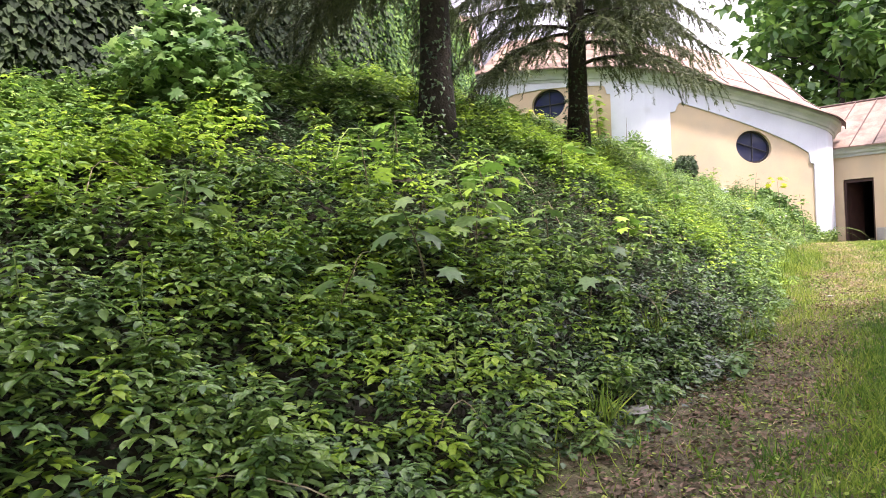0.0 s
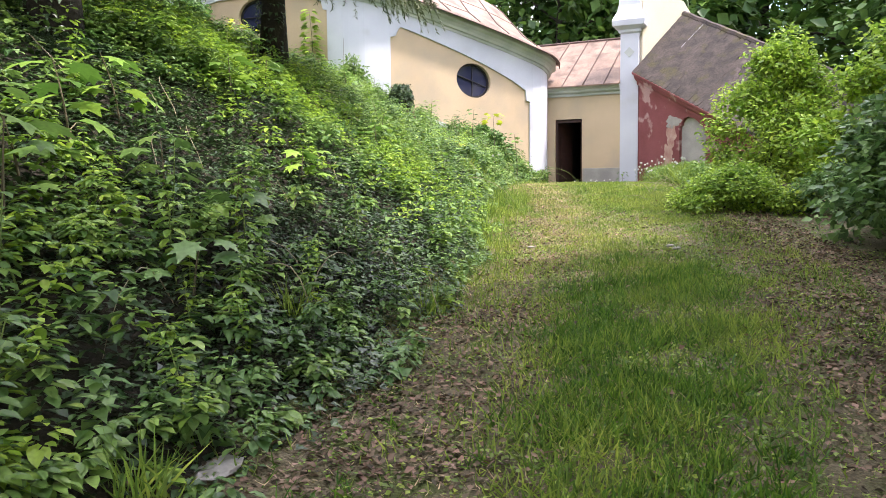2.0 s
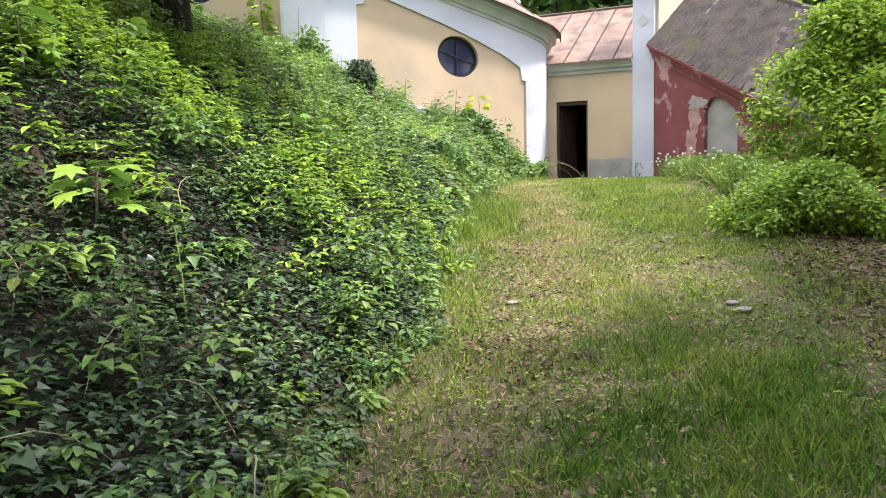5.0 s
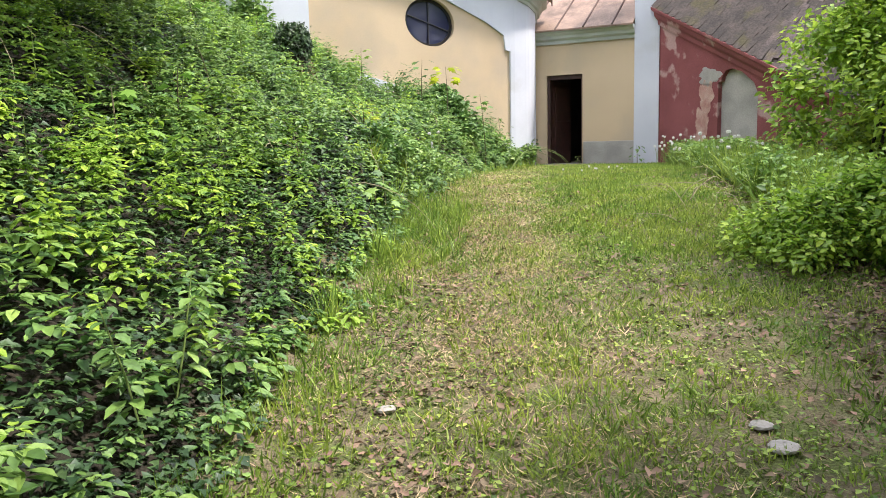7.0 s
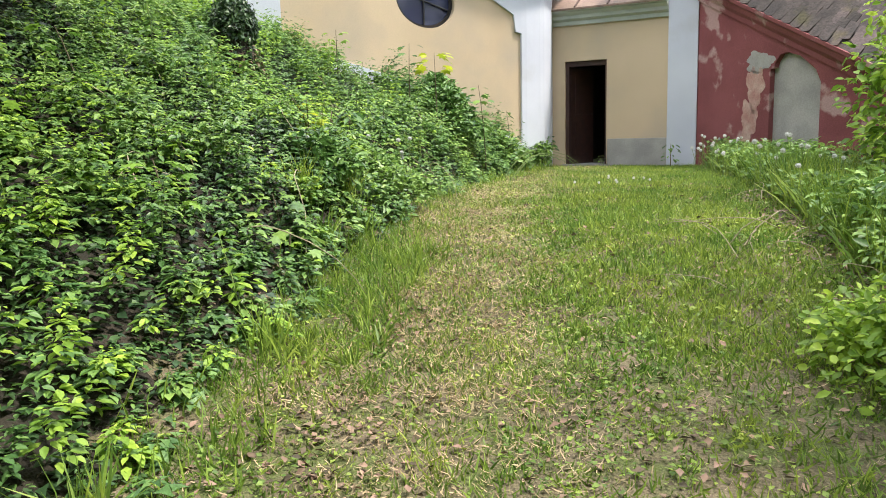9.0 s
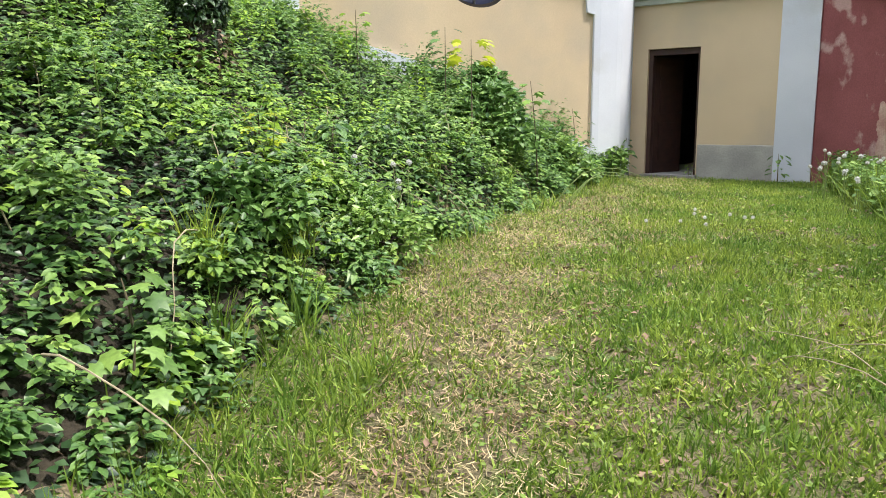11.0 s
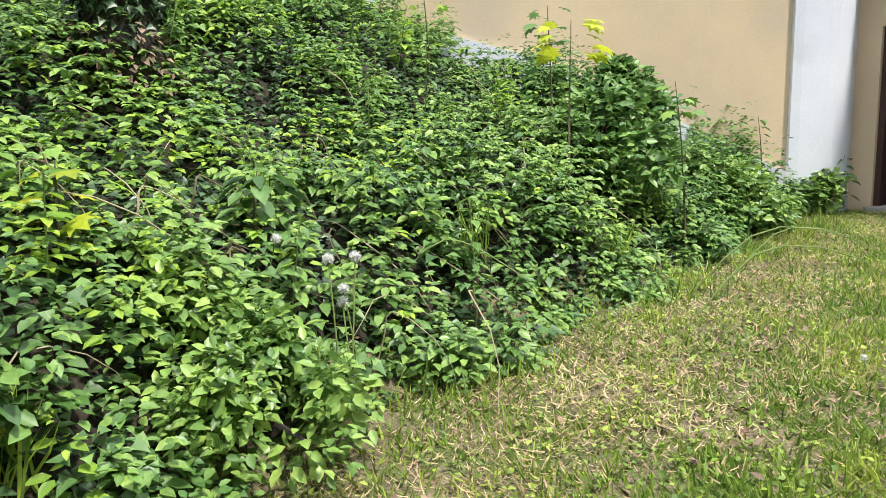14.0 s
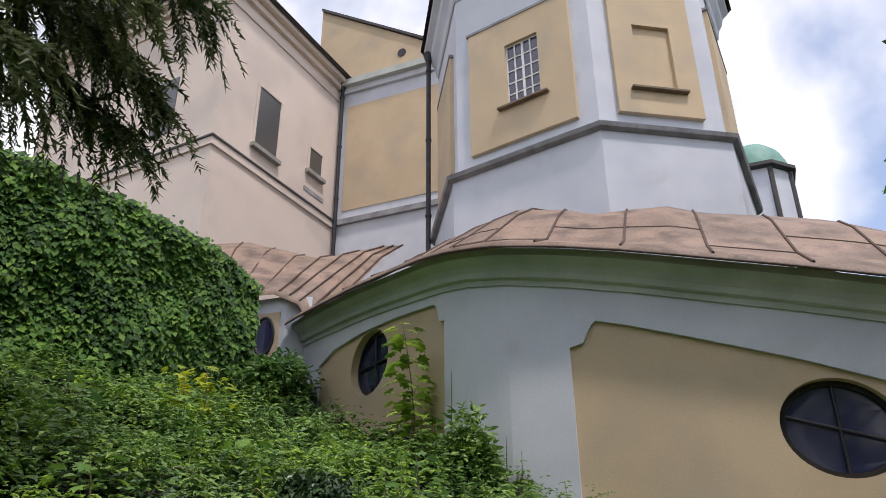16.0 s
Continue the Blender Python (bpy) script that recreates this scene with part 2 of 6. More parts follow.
def foot_x(y):
    return np.interp(y, [-40, -26, -21, -19.2, -17, -15.8, -14.9, -13.8, -12.4, -11.5, -10.6, -9.5, -8.6, -7.7, -6.9, -5.8, -4.8, -4, -3, -1.5, 0, 3], [5.7, 5.4, 5.02, 4.68, 4.1, 3.92, 3.7, 3.25, 2.72, 2.45, 2.12, 1.8, 1.42, 1.1, 0.95, 0.85, 0.58, 0.4, 0.22, -0.02, -0.35, -0.4])


def lumps(x, y):
    return 0.05 * np.sin(1.7 * x + 0.6 * y) * np.sin(1.3 * y - 0.4 * x + 1) + 0.03 * np.sin(3.9 * x + 1.1) * np.sin(4.3 * y + 0.5 * x)


def ground_z(x, y):
    x, y = np.asarray(x, float), np.asarray(y, float)
    d = np.maximum(0, foot_x(y) - x)
    k = np.interp(y, [-30, -22, -16, 0], [0.45, 0.52, 0.62, 0.62])
    ramp = np.where(d < 0.4, d * d / 0.8, d - 0.2)
    ramp = ramp + 0.45 * np.exp(-((d - 0.95) / 0.55) ** 2) * np.interp(y, [-13, -11, -4.6, -3.2], [0, 1, 1, 0]) * np.minimum(1, d * 3)
    ramp = ramp + 0.28 * np.clip((d - 1.0) / 2.5, 0, 1)
    knee = np.interp(y, [-12, -8], [4.1, 3.3])
    ramp = np.where(ramp < knee, ramp, knee + (ramp - knee) * np.interp(y, [-12, -8], [0.72, 0.60]))
    ramp = np.where(ramp < 8.5, ramp, 8.5 + (ramp - 8.5) * 0.2)
    near = np.clip(1.5 - np.hypot(x - 0.6, y) / 2, 0, 1)
    right = np.maximum(0, x - 9)
    # the cover thins out in a hollow along the chapel wall
    back = np.interp(x, [-3.95, -3.41, -2.57, -1.72, -1.07, -0.42], [-5.12, -4.62, -3.65, -2.66, -1.87, -1.09])
    hollow = 0.3 * np.exp(-((x + 2.6) / 0.8) ** 2) * np.exp(-(np.maximum(0, back - y) / 0.9) ** 2)
    return -hollow + path_z(y) + k * ramp + lumps(x, y) * (0.3 + 0.7 * np.minimum(d, 1)) * (1 - near) - 0.04 * np.minimum(right, 60)


xs = np.unique(np.concatenate([np.linspace(-400, -40, 10), np.linspace(-40, -12, 15), np.arange(-12, 12.01, 0.25), np.linspace(12, 40, 15), np.linspace(40, 400, 10)]))
ys = np.unique(np.concatenate([np.linspace(-400, -50, 10), np.linspace(-50, -28, 12), np.arange(-28, 4.01, 0.25), np.linspace(4, 40, 19), np.linspace(40, 400, 10)]))
gx, gy = np.meshgrid(xs, ys)
gv = np.stack([gx, gy, ground_z(gx, gy)], -1).reshape(-1, 3)
nx = len(xs)
gf = [(r * nx + c, r * nx + c + 1, (r + 1) * nx + c + 1, (r + 1) * nx + c) for r in range(len(ys) - 1) for c in range(nx - 1)]
ground = tagged(part("ground", (gv, gf), M_SOIL, smooth=True), "sloping earth with mown grass path below a steep bank", "ground", kind="structure")
# Humus under the cover, its colour sunk further for shade between leaves.
ground.data.materials.append(material("humus_and_gap_shade", (0.022, 0.02, 0.012), (0.038, 0.03, 0.019), 3.0, 1.0, 0.5, 60, 0.3))
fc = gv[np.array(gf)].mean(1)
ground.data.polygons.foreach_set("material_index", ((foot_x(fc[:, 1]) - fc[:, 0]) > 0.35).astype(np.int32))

# ---- curved stair chapel: wall line from the door corner to the far valley ----
LINE = [(-0.33, 0.05), (-0.2, -0.35), (-0.22, -0.72), (-0.42, -1.09), (-1.07, -1.87), (-1.72, -2.66), (-2.57, -3.65), (-3.41, -4.62), (-3.95, -5.12), (-4.4, -5.38), (-4.9, -5.52), (-5.95, -5.72), (-6.98, -5.9), (-8.2, -6.1), (-9.5, -6.3)]
LS = [0.0]
for (xa, ya), (xb, yb) in zip(LINE, LINE[1:]):
    LS.append(LS[-1] + math.hypot(xb - xa, yb - ya))
LN = []
for k in range(len(LINE)):
    xa, ya = LINE[max(k - 1, 0)]
    xb, yb = LINE[min(k + 1, len(LINE) - 1)]
    d = math.hypot(xb - xa, yb - ya)
    LN.append((-(yb - ya) / d, (xb - xa) / d))
LN = [(-a, -b) if a * 1 + b * -1 < 0 else (a, b) for a, b in LN]


def on_wall(s, z, off=0.0):
    """A place on the chapel wall: s along it, z up, off outwards."""
    x, y = np.interp(s, LS, [p[0] for p in LINE]), np.interp(s, LS, [p[1] for p in LINE])
    n0, n1 = np.interp(s, LS, [p[0] for p in LN]), np.interp(s, LS, [p[1] for p in LN])
    r = math.hypot(n0, n1)
    return (x + n0 / r * off, y + n1 / r * off, z)


def eave_z(s):
    """Underside of the cornice, raking down with the stairs inside."""
    return float(np.interp(s, [0, 0.74, 2.2, 3.4, 5.1, 6.4, 7.5, 9.5, 11.6, 12.5], [3.3, 3.52, 3.97, 4.29, 4.72, 5.0, 5.22, 5.5, 5.72, 5.78]))


S_END = LS[-1]
STEPS = [S_END * k / 60 for k in range(61)]


def strip(svals, lo, hi, off, thick):
    """A slab that follows the wall between the heights lo(s) and hi(s)."""
    v, f = [], []
    for s in svals:
        v += [on_wall(s, lo(s), off), on_wall(s, hi(s), off), on_wall(s, hi(s), off - thick), on_wall(s, lo(s), off - thick)]
    for k in range(len(svals) - 1):
        a, b = 4 * k, 4 * k + 4
        f += [(a, b, b + 1, a + 1), (a + 1, b + 1, b + 2, a + 2), (a + 2, b + 2, b + 3, a + 3), (a + 3, b + 3, b, a)]
    e = 4 * (len(svals) - 1)
    f += [(0, 1, 2, 3), (e + 3, e + 2, e + 1, e)]
    return from_geo(v, f)


def between(a, b, n):
    return [a + (b - a) * k / n for k in range(n + 1)]


def oval(cs, cz, rs, rz, tilt, n=40):
    t = radians(tilt)
    out = []
    for k in range(n):
        w = 2 * math.pi * k / n
        a, b = rs * math.cos(w), rz * math.sin(w)
        out.append((cs + a * math.cos(t) - b * math.sin(t), cz + a * math.sin(t) + b * math.cos(t)))
    return out


def holed(s0, s1, z0, z1, ring, off, thick):
    """A wall slab with an oval hole through it."""
    cs, cz = sum(p[0] for p in ring) / len(ring), sum(p[1] for p in ring) / len(ring)
    outer = []
    for s, z in ring:
        ds, dz = s - cs, z - cz
        k = min((s1 - cs) / ds if ds > 1e-6 else (s0 - cs) / ds if ds < -1e-6 else 99, (z1 - cz) / dz if dz > 1e-6 else (z0 - cz) / dz if dz < -1e-6 else 99)
        outer.append((cs + ds * k, cz + dz * k))
    for c in ((s0, z0), (s1, z0), (s0, z1), (s1, z1)):
        j = min(range(len(outer)), key=lambda q: math.hypot(outer[q][0] - c[0], outer[q][1] - c[1]))
        outer[j] = c
    n = len(ring)
    v = [on_wall(*p, off) for p in ring] + [on_wall(*p, off) for p in outer] + [on_wall(*p, off - thick) for p in ring] + [on_wall(*p, off - thick) for p in outer]
    f = []
    for k in range(n):
        q = (k + 1) % n
        f += [(k, q, n + q, n + k), (2 * n + k, 3 * n + k, 3 * n + q, 2 * n + q), (k, 2 * n + k, 2 * n + q, q), (n + k, n + q, 3 * n + q, 3 * n + k)]
    return from_geo(v, f)


base = lambda s: -0.8
chapel = tagged(new("wall_chapel"), "curved yellow and white plastered chapel wall raking downhill", "wall", kind="structure")
O1 = (3.21, 3.07, 0.57, 0.49, 18)
O2 = (9.69, 4.82, 0.60, 0.50, 0)
# plaster body, yellow, with the two oval openings
for s0, s1, o in ((0.0, 2.2, None), (2.2, 4.3, O1), (4.3, 8.9, None), (8.9, 10.5, O2), (10.5, S_END, None)):
    sv = between(s0, s1, max(2, int((s1 - s0) / 0.25)))
    if o is None:
        part("plaster", strip(sv, base, lambda s: eave_z(s) + 0.3, 0, 0.45), M_YELLOW, chapel)
    else:
        z0, z1 = o[1] - 0.8, o[1] + 0.66
        part("plaster", strip(sv, base, lambda s: z0, 0, 0.45), M_YELLOW, chapel)
        part("plaster", holed(s0, s1, z0, z1, oval(*o), 0, 0.45), M_YELLOW, chapel)
        part("plaster", strip(sv, lambda s: z1, lambda s: eave_z(s) + 0.3, 0, 0.45), M_YELLOW, chapel)


def panel_top(s):
    return float(np.interp(s, [1.3, 1.42, 1.46, 1.9, 2.72, 3.5, 4.03, 4.6, 5.2, 5.50, 5.56, 5.62, 5.66, 5.82], [2.52, 2.55, 2.86, 3.13, 3.49, 3.79, 3.97, 4.16, 4.35, 4.43, 4.38, 4.28, 4.18, 4.14]))


def panel_top2(s):
    return float(np.interp(s, [7.57, 7.68, 7.74, 7.83, 8.9, 9.9, 10.9, 11.5], [4.84, 4.86, 5.08, 5.14, 5.27, 5.34, 5.34, 5.2]))


top = lambda s: eave_z(s) + 0.02
raised = 0.045
fine_s = sorted(set(between(1.3, 5.82, 36) + [1.42, 1.46, 5.5, 5.56, 5.62, 5.66]))
part("white_field", strip(fine_s, panel_top, top, raised, raised + 0.02), M_WHITE, chapel)
part("white_field", strip(sorted(set(between(7.57, 11.5, 26) + [7.68, 7.74, 7.83])), panel_top2, top, raised, raised + 0.02), M_WHITE, chapel)
for s0, s1 in ((0.0, 1.3), (5.82, 7.57), (11.5, S_END)):
    part("pilaster", strip(between(s0, s1, 12), base, top, raised, raised + 0.02), M_WHITE, chapel)


def plinth_z(s):
    """The plinth climbs with the stairs inside."""
    return float(np.interp(s, [1.2, 2.23, 3.25, 4.0, 5.1, 5.84, 7.57, 11.5], [0.4, 0.9, 1.42, 1.74, 2.06, 2.28, 2.95, 4.1]))


part("plinth", strip(between(1.3, 5.82, 20), base, plinth_z, 0.06, 0.08), M_WHITE, chapel)
part("plinth", strip(between(7.57, 11.5, 14), base, plinth_z, 0.06, 0.08), M_WHITE, chapel)

PROFILE = [(0.0, 0.0), (0.07, 0.0), (0.08, 0.07), (0.13, 0.09), (0.15, 0.16), (0.2, 0.24), (0.29, 0.29), (0.31, 0.31), (0.31, 0.4), (0.0, 0.4)]


def moulding(svals, zf, profile):
    v, f = [], []
    n = len(profile)
    for s in svals:
        v += [on_wall(s, zf(s) + h, o) for o, h in profile]
    for k in range(len(svals) - 1):
        for q in range(n - 1):
            f.append((k * n + q, k * n + q + 1, (k + 1) * n + q + 1, (k + 1) * n + q))
    f += [tuple(range(n)), tuple(range((len(svals) - 1) * n, len(svals) * n))]
    return from_geo(v, f)


part("cornice", moulding(STEPS, eave_z, PROFILE), M_CORNICE, chapel, "moulded plaster cornice")

# tin roof above the cornice: bell profile, hipped at the low end
ROOF = [(0.43, 0.375), (0.42, 0.43), (-0.3, 0.82), (-0.9, 1.28), (-1.5, 1.75), (-2.1, 2.1), (-2.8, 2.28), (-3.3, 2.3)]


def roof_at(s, o, h):
    """The roof draws in where the wall turns its convex corner."""
    tight = float(np.interp(s, [4.0, 6.0, 7.4, 9.0], [1.0, 0.66, 0.66, 1.0]))
    lower = float(np.interp(s, [0, 2.5, 4.5, 5.6, 7.4, 9.0], [1.0, 1.1, 1.05, 0.8, 0.74, 1.0]))
    x, y, z = on_wall(s, eave_z(s) + (h if h < 0.44 else 0.43 + (h - 0.43) * lower), o if o > 0 else o * tight)
    return (x, y, z)


chapel_roof = tagged(new("roof_chapel"), "rusty standing-seam tin roof with bell-shaped curve", "roof", kind="structure")
rv, rf = [], []
for s in STEPS:
    rv += [roof_at(s, o, h) for o, h in ROOF]
for k in range(len(STEPS) - 1):
    for q in range(len(ROOF) - 1):
        n = len(ROOF)
        rf.append((k * n + q, k * n + q + 1, (k + 1) * n + q + 1, (k + 1) * n + q))
part("tin_sheet", (rv, rf), M_RUST, chapel_roof, smooth=True)
part("drip_edge", tube([roof_at(s, 0.43, 0.37) for s in STEPS], 0.016, 6), M_SEAM, chapel_roof)
s = 0.35
while s < S_END - 0.95:
    part("seam", tube([roof_at(s, o, h + 0.012) for o, h in ROOF[1:]], 0.018, 5), M_SEAM, chapel_roof)
    q = 2 + int(s * 7) % 2
    part("cross_joint", tube([roof_at(s + 0.95 * u, ROOF[q][0], ROOF[q][1] + 0.006) for u in between(0, 1, 5)], 0.009, 4), M_SEAM, chapel_roof)
    s += 0.95


def oval_window(name, o, label):
    w = tagged(new(name), label, "window", kind="structure")
    ring, inner = oval(*o), oval(o[0], o[1], o[2] - 0.06, o[3] - 0.06, o[4])
    n = len(ring)
    v = [on_wall(*p, -0.12) for p in ring] + [on_wall(*p, -0.10) for p in inner] + [on_wall(*p, -0.2) for p in inner] + [on_wall(*p, -0.2) for p in ring]
    f = []
    for k in range(n):
        q = (k + 1) % n
        f += [(a * n + k, a * n + q, (a + 1) % 4 * n + q, (a + 1) % 4 * n + k) for a in range(4)]
    part("window_frame", from_geo(v, f), M_METAL, w)
    bar = 0.018
    t = radians(o[4])
    for ang, r in ((0, o[2] - 0.05), (90, o[3] - 0.05)):
        a = t + radians(ang) if ang == 0 else radians(90)
        du, dv = math.cos(a), math.sin(a)
        pts = [on_wall(o[0] + du * r * q, o[1] + dv * r * q, -0.12) for q in (-1, -0.5, 0, 0.5, 1)]
        part("glazing_bar", tube(pts, bar, 6), M_METAL, w)
    g = [on_wall(*p, -0.15) for p in inner]
    part("pane", (g, [tuple(range(n))]), M_GLASS, w)
    return w


oval_window("window_1", O1, "oval four-part window with dark glass in yellow wall")
oval_window("window_2", O2, "oval dark window in the far yellow panel")

# ---- annex with the open door ----
annex = tagged(new("wall_annex"), "yellow plastered annex wall with an open doorway", "wall", kind="structure")
DX0, DX1, DZ = 0.0, 0.86, 2.05
part("plaster", box(-0.5, DX0, 0, 0.4, -0.6, 2.75), M_YELLOW, annex)
part("plaster", box(DX1, 2.08, 0, 0.4, -0.6, 2.75), M_YELLOW, annex)
part("plaster", box(DX0, DX1, 0.001, 0.4, DZ, 2.75), M_YELLOW, annex)
part("plinth", box(DX1 + 0.03, 2.06, -0.05, 0.02, -0.6, 0.5, bevel=0.015), M_GREY, annex, "grey stone-rendered plinth")
v, f = [], []
APRO = [(0.02, 2.75), (-0.05, 2.75), (-0.06, 2.82), (-0.14, 2.86), (-0.15, 2.92), (-0.24, 2.97), (-0.25, 3.03), (0.02, 3.03)]
for x in (-0.42, 2.06):
    v += [(x, y, z) for y, z in APRO]
n = len(APRO)
f = [(k, (k + 1) % n, n + (k + 1) % n, n + k) for k in range(n)] + [tuple(range(n)), tuple(range(n, 2 * n))]
part("cornice", from_geo(v, f), M_CORNICE, annex, "moulded cornice below the tin roof")
room = tagged(new("room_annex"), "plastered room behind the doorway, coloured dark for indoor shade", "room", kind="structure")
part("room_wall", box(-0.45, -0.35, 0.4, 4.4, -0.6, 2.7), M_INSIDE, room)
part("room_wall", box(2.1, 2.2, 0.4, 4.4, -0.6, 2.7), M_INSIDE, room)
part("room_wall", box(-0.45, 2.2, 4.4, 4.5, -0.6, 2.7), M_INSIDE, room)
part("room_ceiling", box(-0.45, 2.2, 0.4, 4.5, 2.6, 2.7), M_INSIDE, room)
part("room_floor", box(-0.45, 2.2, 0.1, 4.5, -0.2, -0.005), M_STONE, room)
door = tagged(new("door_1"), "dark brown wooden door standing open inwards", "door", kind="structure")
part("door_frame", box(DX0 - 0.0, DX0 + 0.07, 0.06, 0.2, -0.02, DZ - 0.002, bevel=0.006), M_DARK, door)
part("door_frame", box(DX1 - 0.05, DX1, 0.06, 0.2, -0.02, DZ - 0.002, bevel=0.006), M_DARK, door)
part("lintel", box(DX0 + 0.07, DX1 - 0.05, 0.06, 0.2, DZ - 0.1, DZ - 0.002, bevel=0.006), M_DARK, door)
part("threshold", box(DX0 - 0.04, DX1 + 0.04, -0.12, 0.2, -0.16, 0.0, bevel=0.012), M_STONE, door)
leaf_m = pose(DX0 + 0.07, 0.2, 0, 0, 0, 72)
leaf = part("door_leaf", box(0, 0.76, 0, 0.045, 0.0, DZ - 0.11, leaf_m, 0.004), M_DARK, door)
for z0, z1 in ((0.2, 0.85), (1.0, 1.8)):
    part("door_panel", box(0.12, 0.64, -0.012, 0.0, z0, z1, leaf_m, 0.008), M_DARK, leaf)
part("door_handle", tube([leaf_m @ Vector(p) for p in ((0.7, 0, 1.02), (0.7, -0.05, 1.02), (0.6, -0.05, 1.02))], 0.009, 6), M_METAL, leaf)

annex_roof = tagged(new("roof_annex"), "low pitched rusty tin roof over the door", "roof", kind="structure")
part("tin_sheet", from_geo([(-1.4, -0.3, 3.04), (2.06, -0.3, 3.04), (2.06, 2.4, 4.85), (-1.9, 2.4, 4.85), (-1.4, -0.3, 3.0), (2.06, -0.3, 3.0), (2.06, 2.4, 4.8), (-1.9, 2.4, 4.8)], [(0, 1, 2, 3), (7, 6, 5, 4), (0, 4, 5, 1), (1, 5, 6, 2), (2, 6, 7, 3), (3, 7, 4, 0)]), M_RUST, annex_roof)
part("tin_sheet", from_geo([(2.06, 2.4, 4.85), (-1.9, 2.4, 4.85), (-1.9, 5, 3.5), (2.06, 5, 3.5)], [(0, 1, 2, 3)]), M_RUST, annex_roof)
for x in (-0.35, 0.3, 0.95, 1.6):
    part("seam", tube([(x, -0.3, 3.05), (x - 0.15 + 0.3, 2.4, 4.87)], 0.02, 5), M_SEAM, annex_roof)
part("ridge_roll", tube([(-1.9, 2.4, 4.87), (2.06, 2.4, 4.87)], 0.04, 6), M_SEAM, annex_roof)

# tall white pillar with a swept cap
pillar = tagged(new("pillar_gable"), "white plastered corner pillar with swept capping", "pillar", kind="structure")
part("shaft", box(2.06, 2.6, -0.1, 0.5, -0.6, 4.55, bevel=0.01), M_WHITE, pillar)
v, f = [], []
CAP = [(0.0, 4.5), (0.05, 4.55), (0.06, 4.62), (0.2, 4.72), (0.22, 4.88), (0.17, 5.0), (0.09, 5.15), (0.05, 5.35), (0.04, 5.5), (-0.05, 5.62), (-0.2, 5.68)]
for o, z in CAP:
    v += [(2.06 - o, -0.1 - o, z), (2.6 + o, -0.1 - o, z), (2.6 + o, 0.5 + o, z), (2.06 - o, 0.5 + o, z)]
for k in range(len(CAP) - 1):
    f += [(4 * k + q, 4 * k + (q + 1) % 4, 4 * k + 4 + (q + 1) % 4, 4 * k + 4 + q) for q in range(4)]
e = 4 * (len(CAP) - 1)
f += [(0, 1, 2, 3), (e, e + 1, e + 2, e + 3)]
part("capping", from_geo(v, f), M_WHITE, pillar)
part("lozenge", box(-0.11, 0.11, -0.012, 0.012, -0.11, 0.11, pose(2.33, -0.105, 3.95, 0, 45, 0), 0.004), M_CORNICE, pillar)

# red stair wing raking down to the side, parapet at its high end
RU, RN = Vector((0.776, -0.631, 0)), Vector((0.631, 0.776, 0))
R0 = Vector((2.6, -0.06, 0))


def red(a, b, z):
    return R0 + RU * a + RN * b + Vector((0, 0, z))


def rake(a):
    return 3.3 - 0.49 * a


wing = tagged(new("wall_wing"), "weathered red plaster wing wall with flaking patches", "wall", kind="structure")
LEN = 7.0
NA0, NA1 = 1.74, 2.75
for a0, a1 in ((0, NA0), (NA1, LEN)):
    part("plaster", from_geo([red(a, b, z) for a in (a0, a1) for b, z in ((0, -1.6), (0, rake(a) - 0.2), (0.4, rake(a) - 0.2), (0.4, -1.6))], [(0, 1, 2, 3), (4, 5, 6, 7), (0, 1, 5, 4), (1, 2, 6, 5), (2, 3, 7, 6), (3, 0, 4, 7)]), M_RED, wing)
part("niche_back", from_geo([red(a, b, z) for a in (NA0, NA1) for b, z in ((0.1, -1.6), (0.1, rake(a) - 0.2), (0.4, rake(a) - 0.2), (0.4, -1.6))], [(0, 1, 2, 3), (4, 5, 6, 7), (0, 1, 5, 4), (1, 2, 6, 5), (2, 3, 7, 6), (3, 0, 4, 7)]), M_GREY, wing, "bare grey render in the blind niche")
ARCH = [(NA0, 1.58), (NA0 + 0.08, 1.6), (NA0 + 0.1, 1.68), (NA0 + 0.2, 1.8), (NA0 + 0.34, 1.82), (NA0 + 0.6, 1.74), (NA1 - 0.1, 1.5), (NA1, 1.3)]
v, f = [], []
for a, z in ARCH:
    v += [red(a, 0, z), red(a, 0, rake(a) - 0.2), red(a, 0.11, rake(a) - 0.2), red(a, 0.11, z)]
for k in range(len(ARCH) - 1):
    f += [(4 * k + q, 4 * k + (q + 1) % 4, 4 * k + 4 + (q + 1) % 4, 4 * k + 4 + q) for q in range(4)]
f += [(0, 1, 2, 3), (4 * len(ARCH) - 4, 4 * len(ARCH) - 3, 4 * len(ARCH) - 2, 4 * len(ARCH) - 1)]
part("niche_head", from_geo(v, f), M_RED, wing)
# flaked patch of grey render beside the niche, 6 mm proud
rp = random.Random(4)
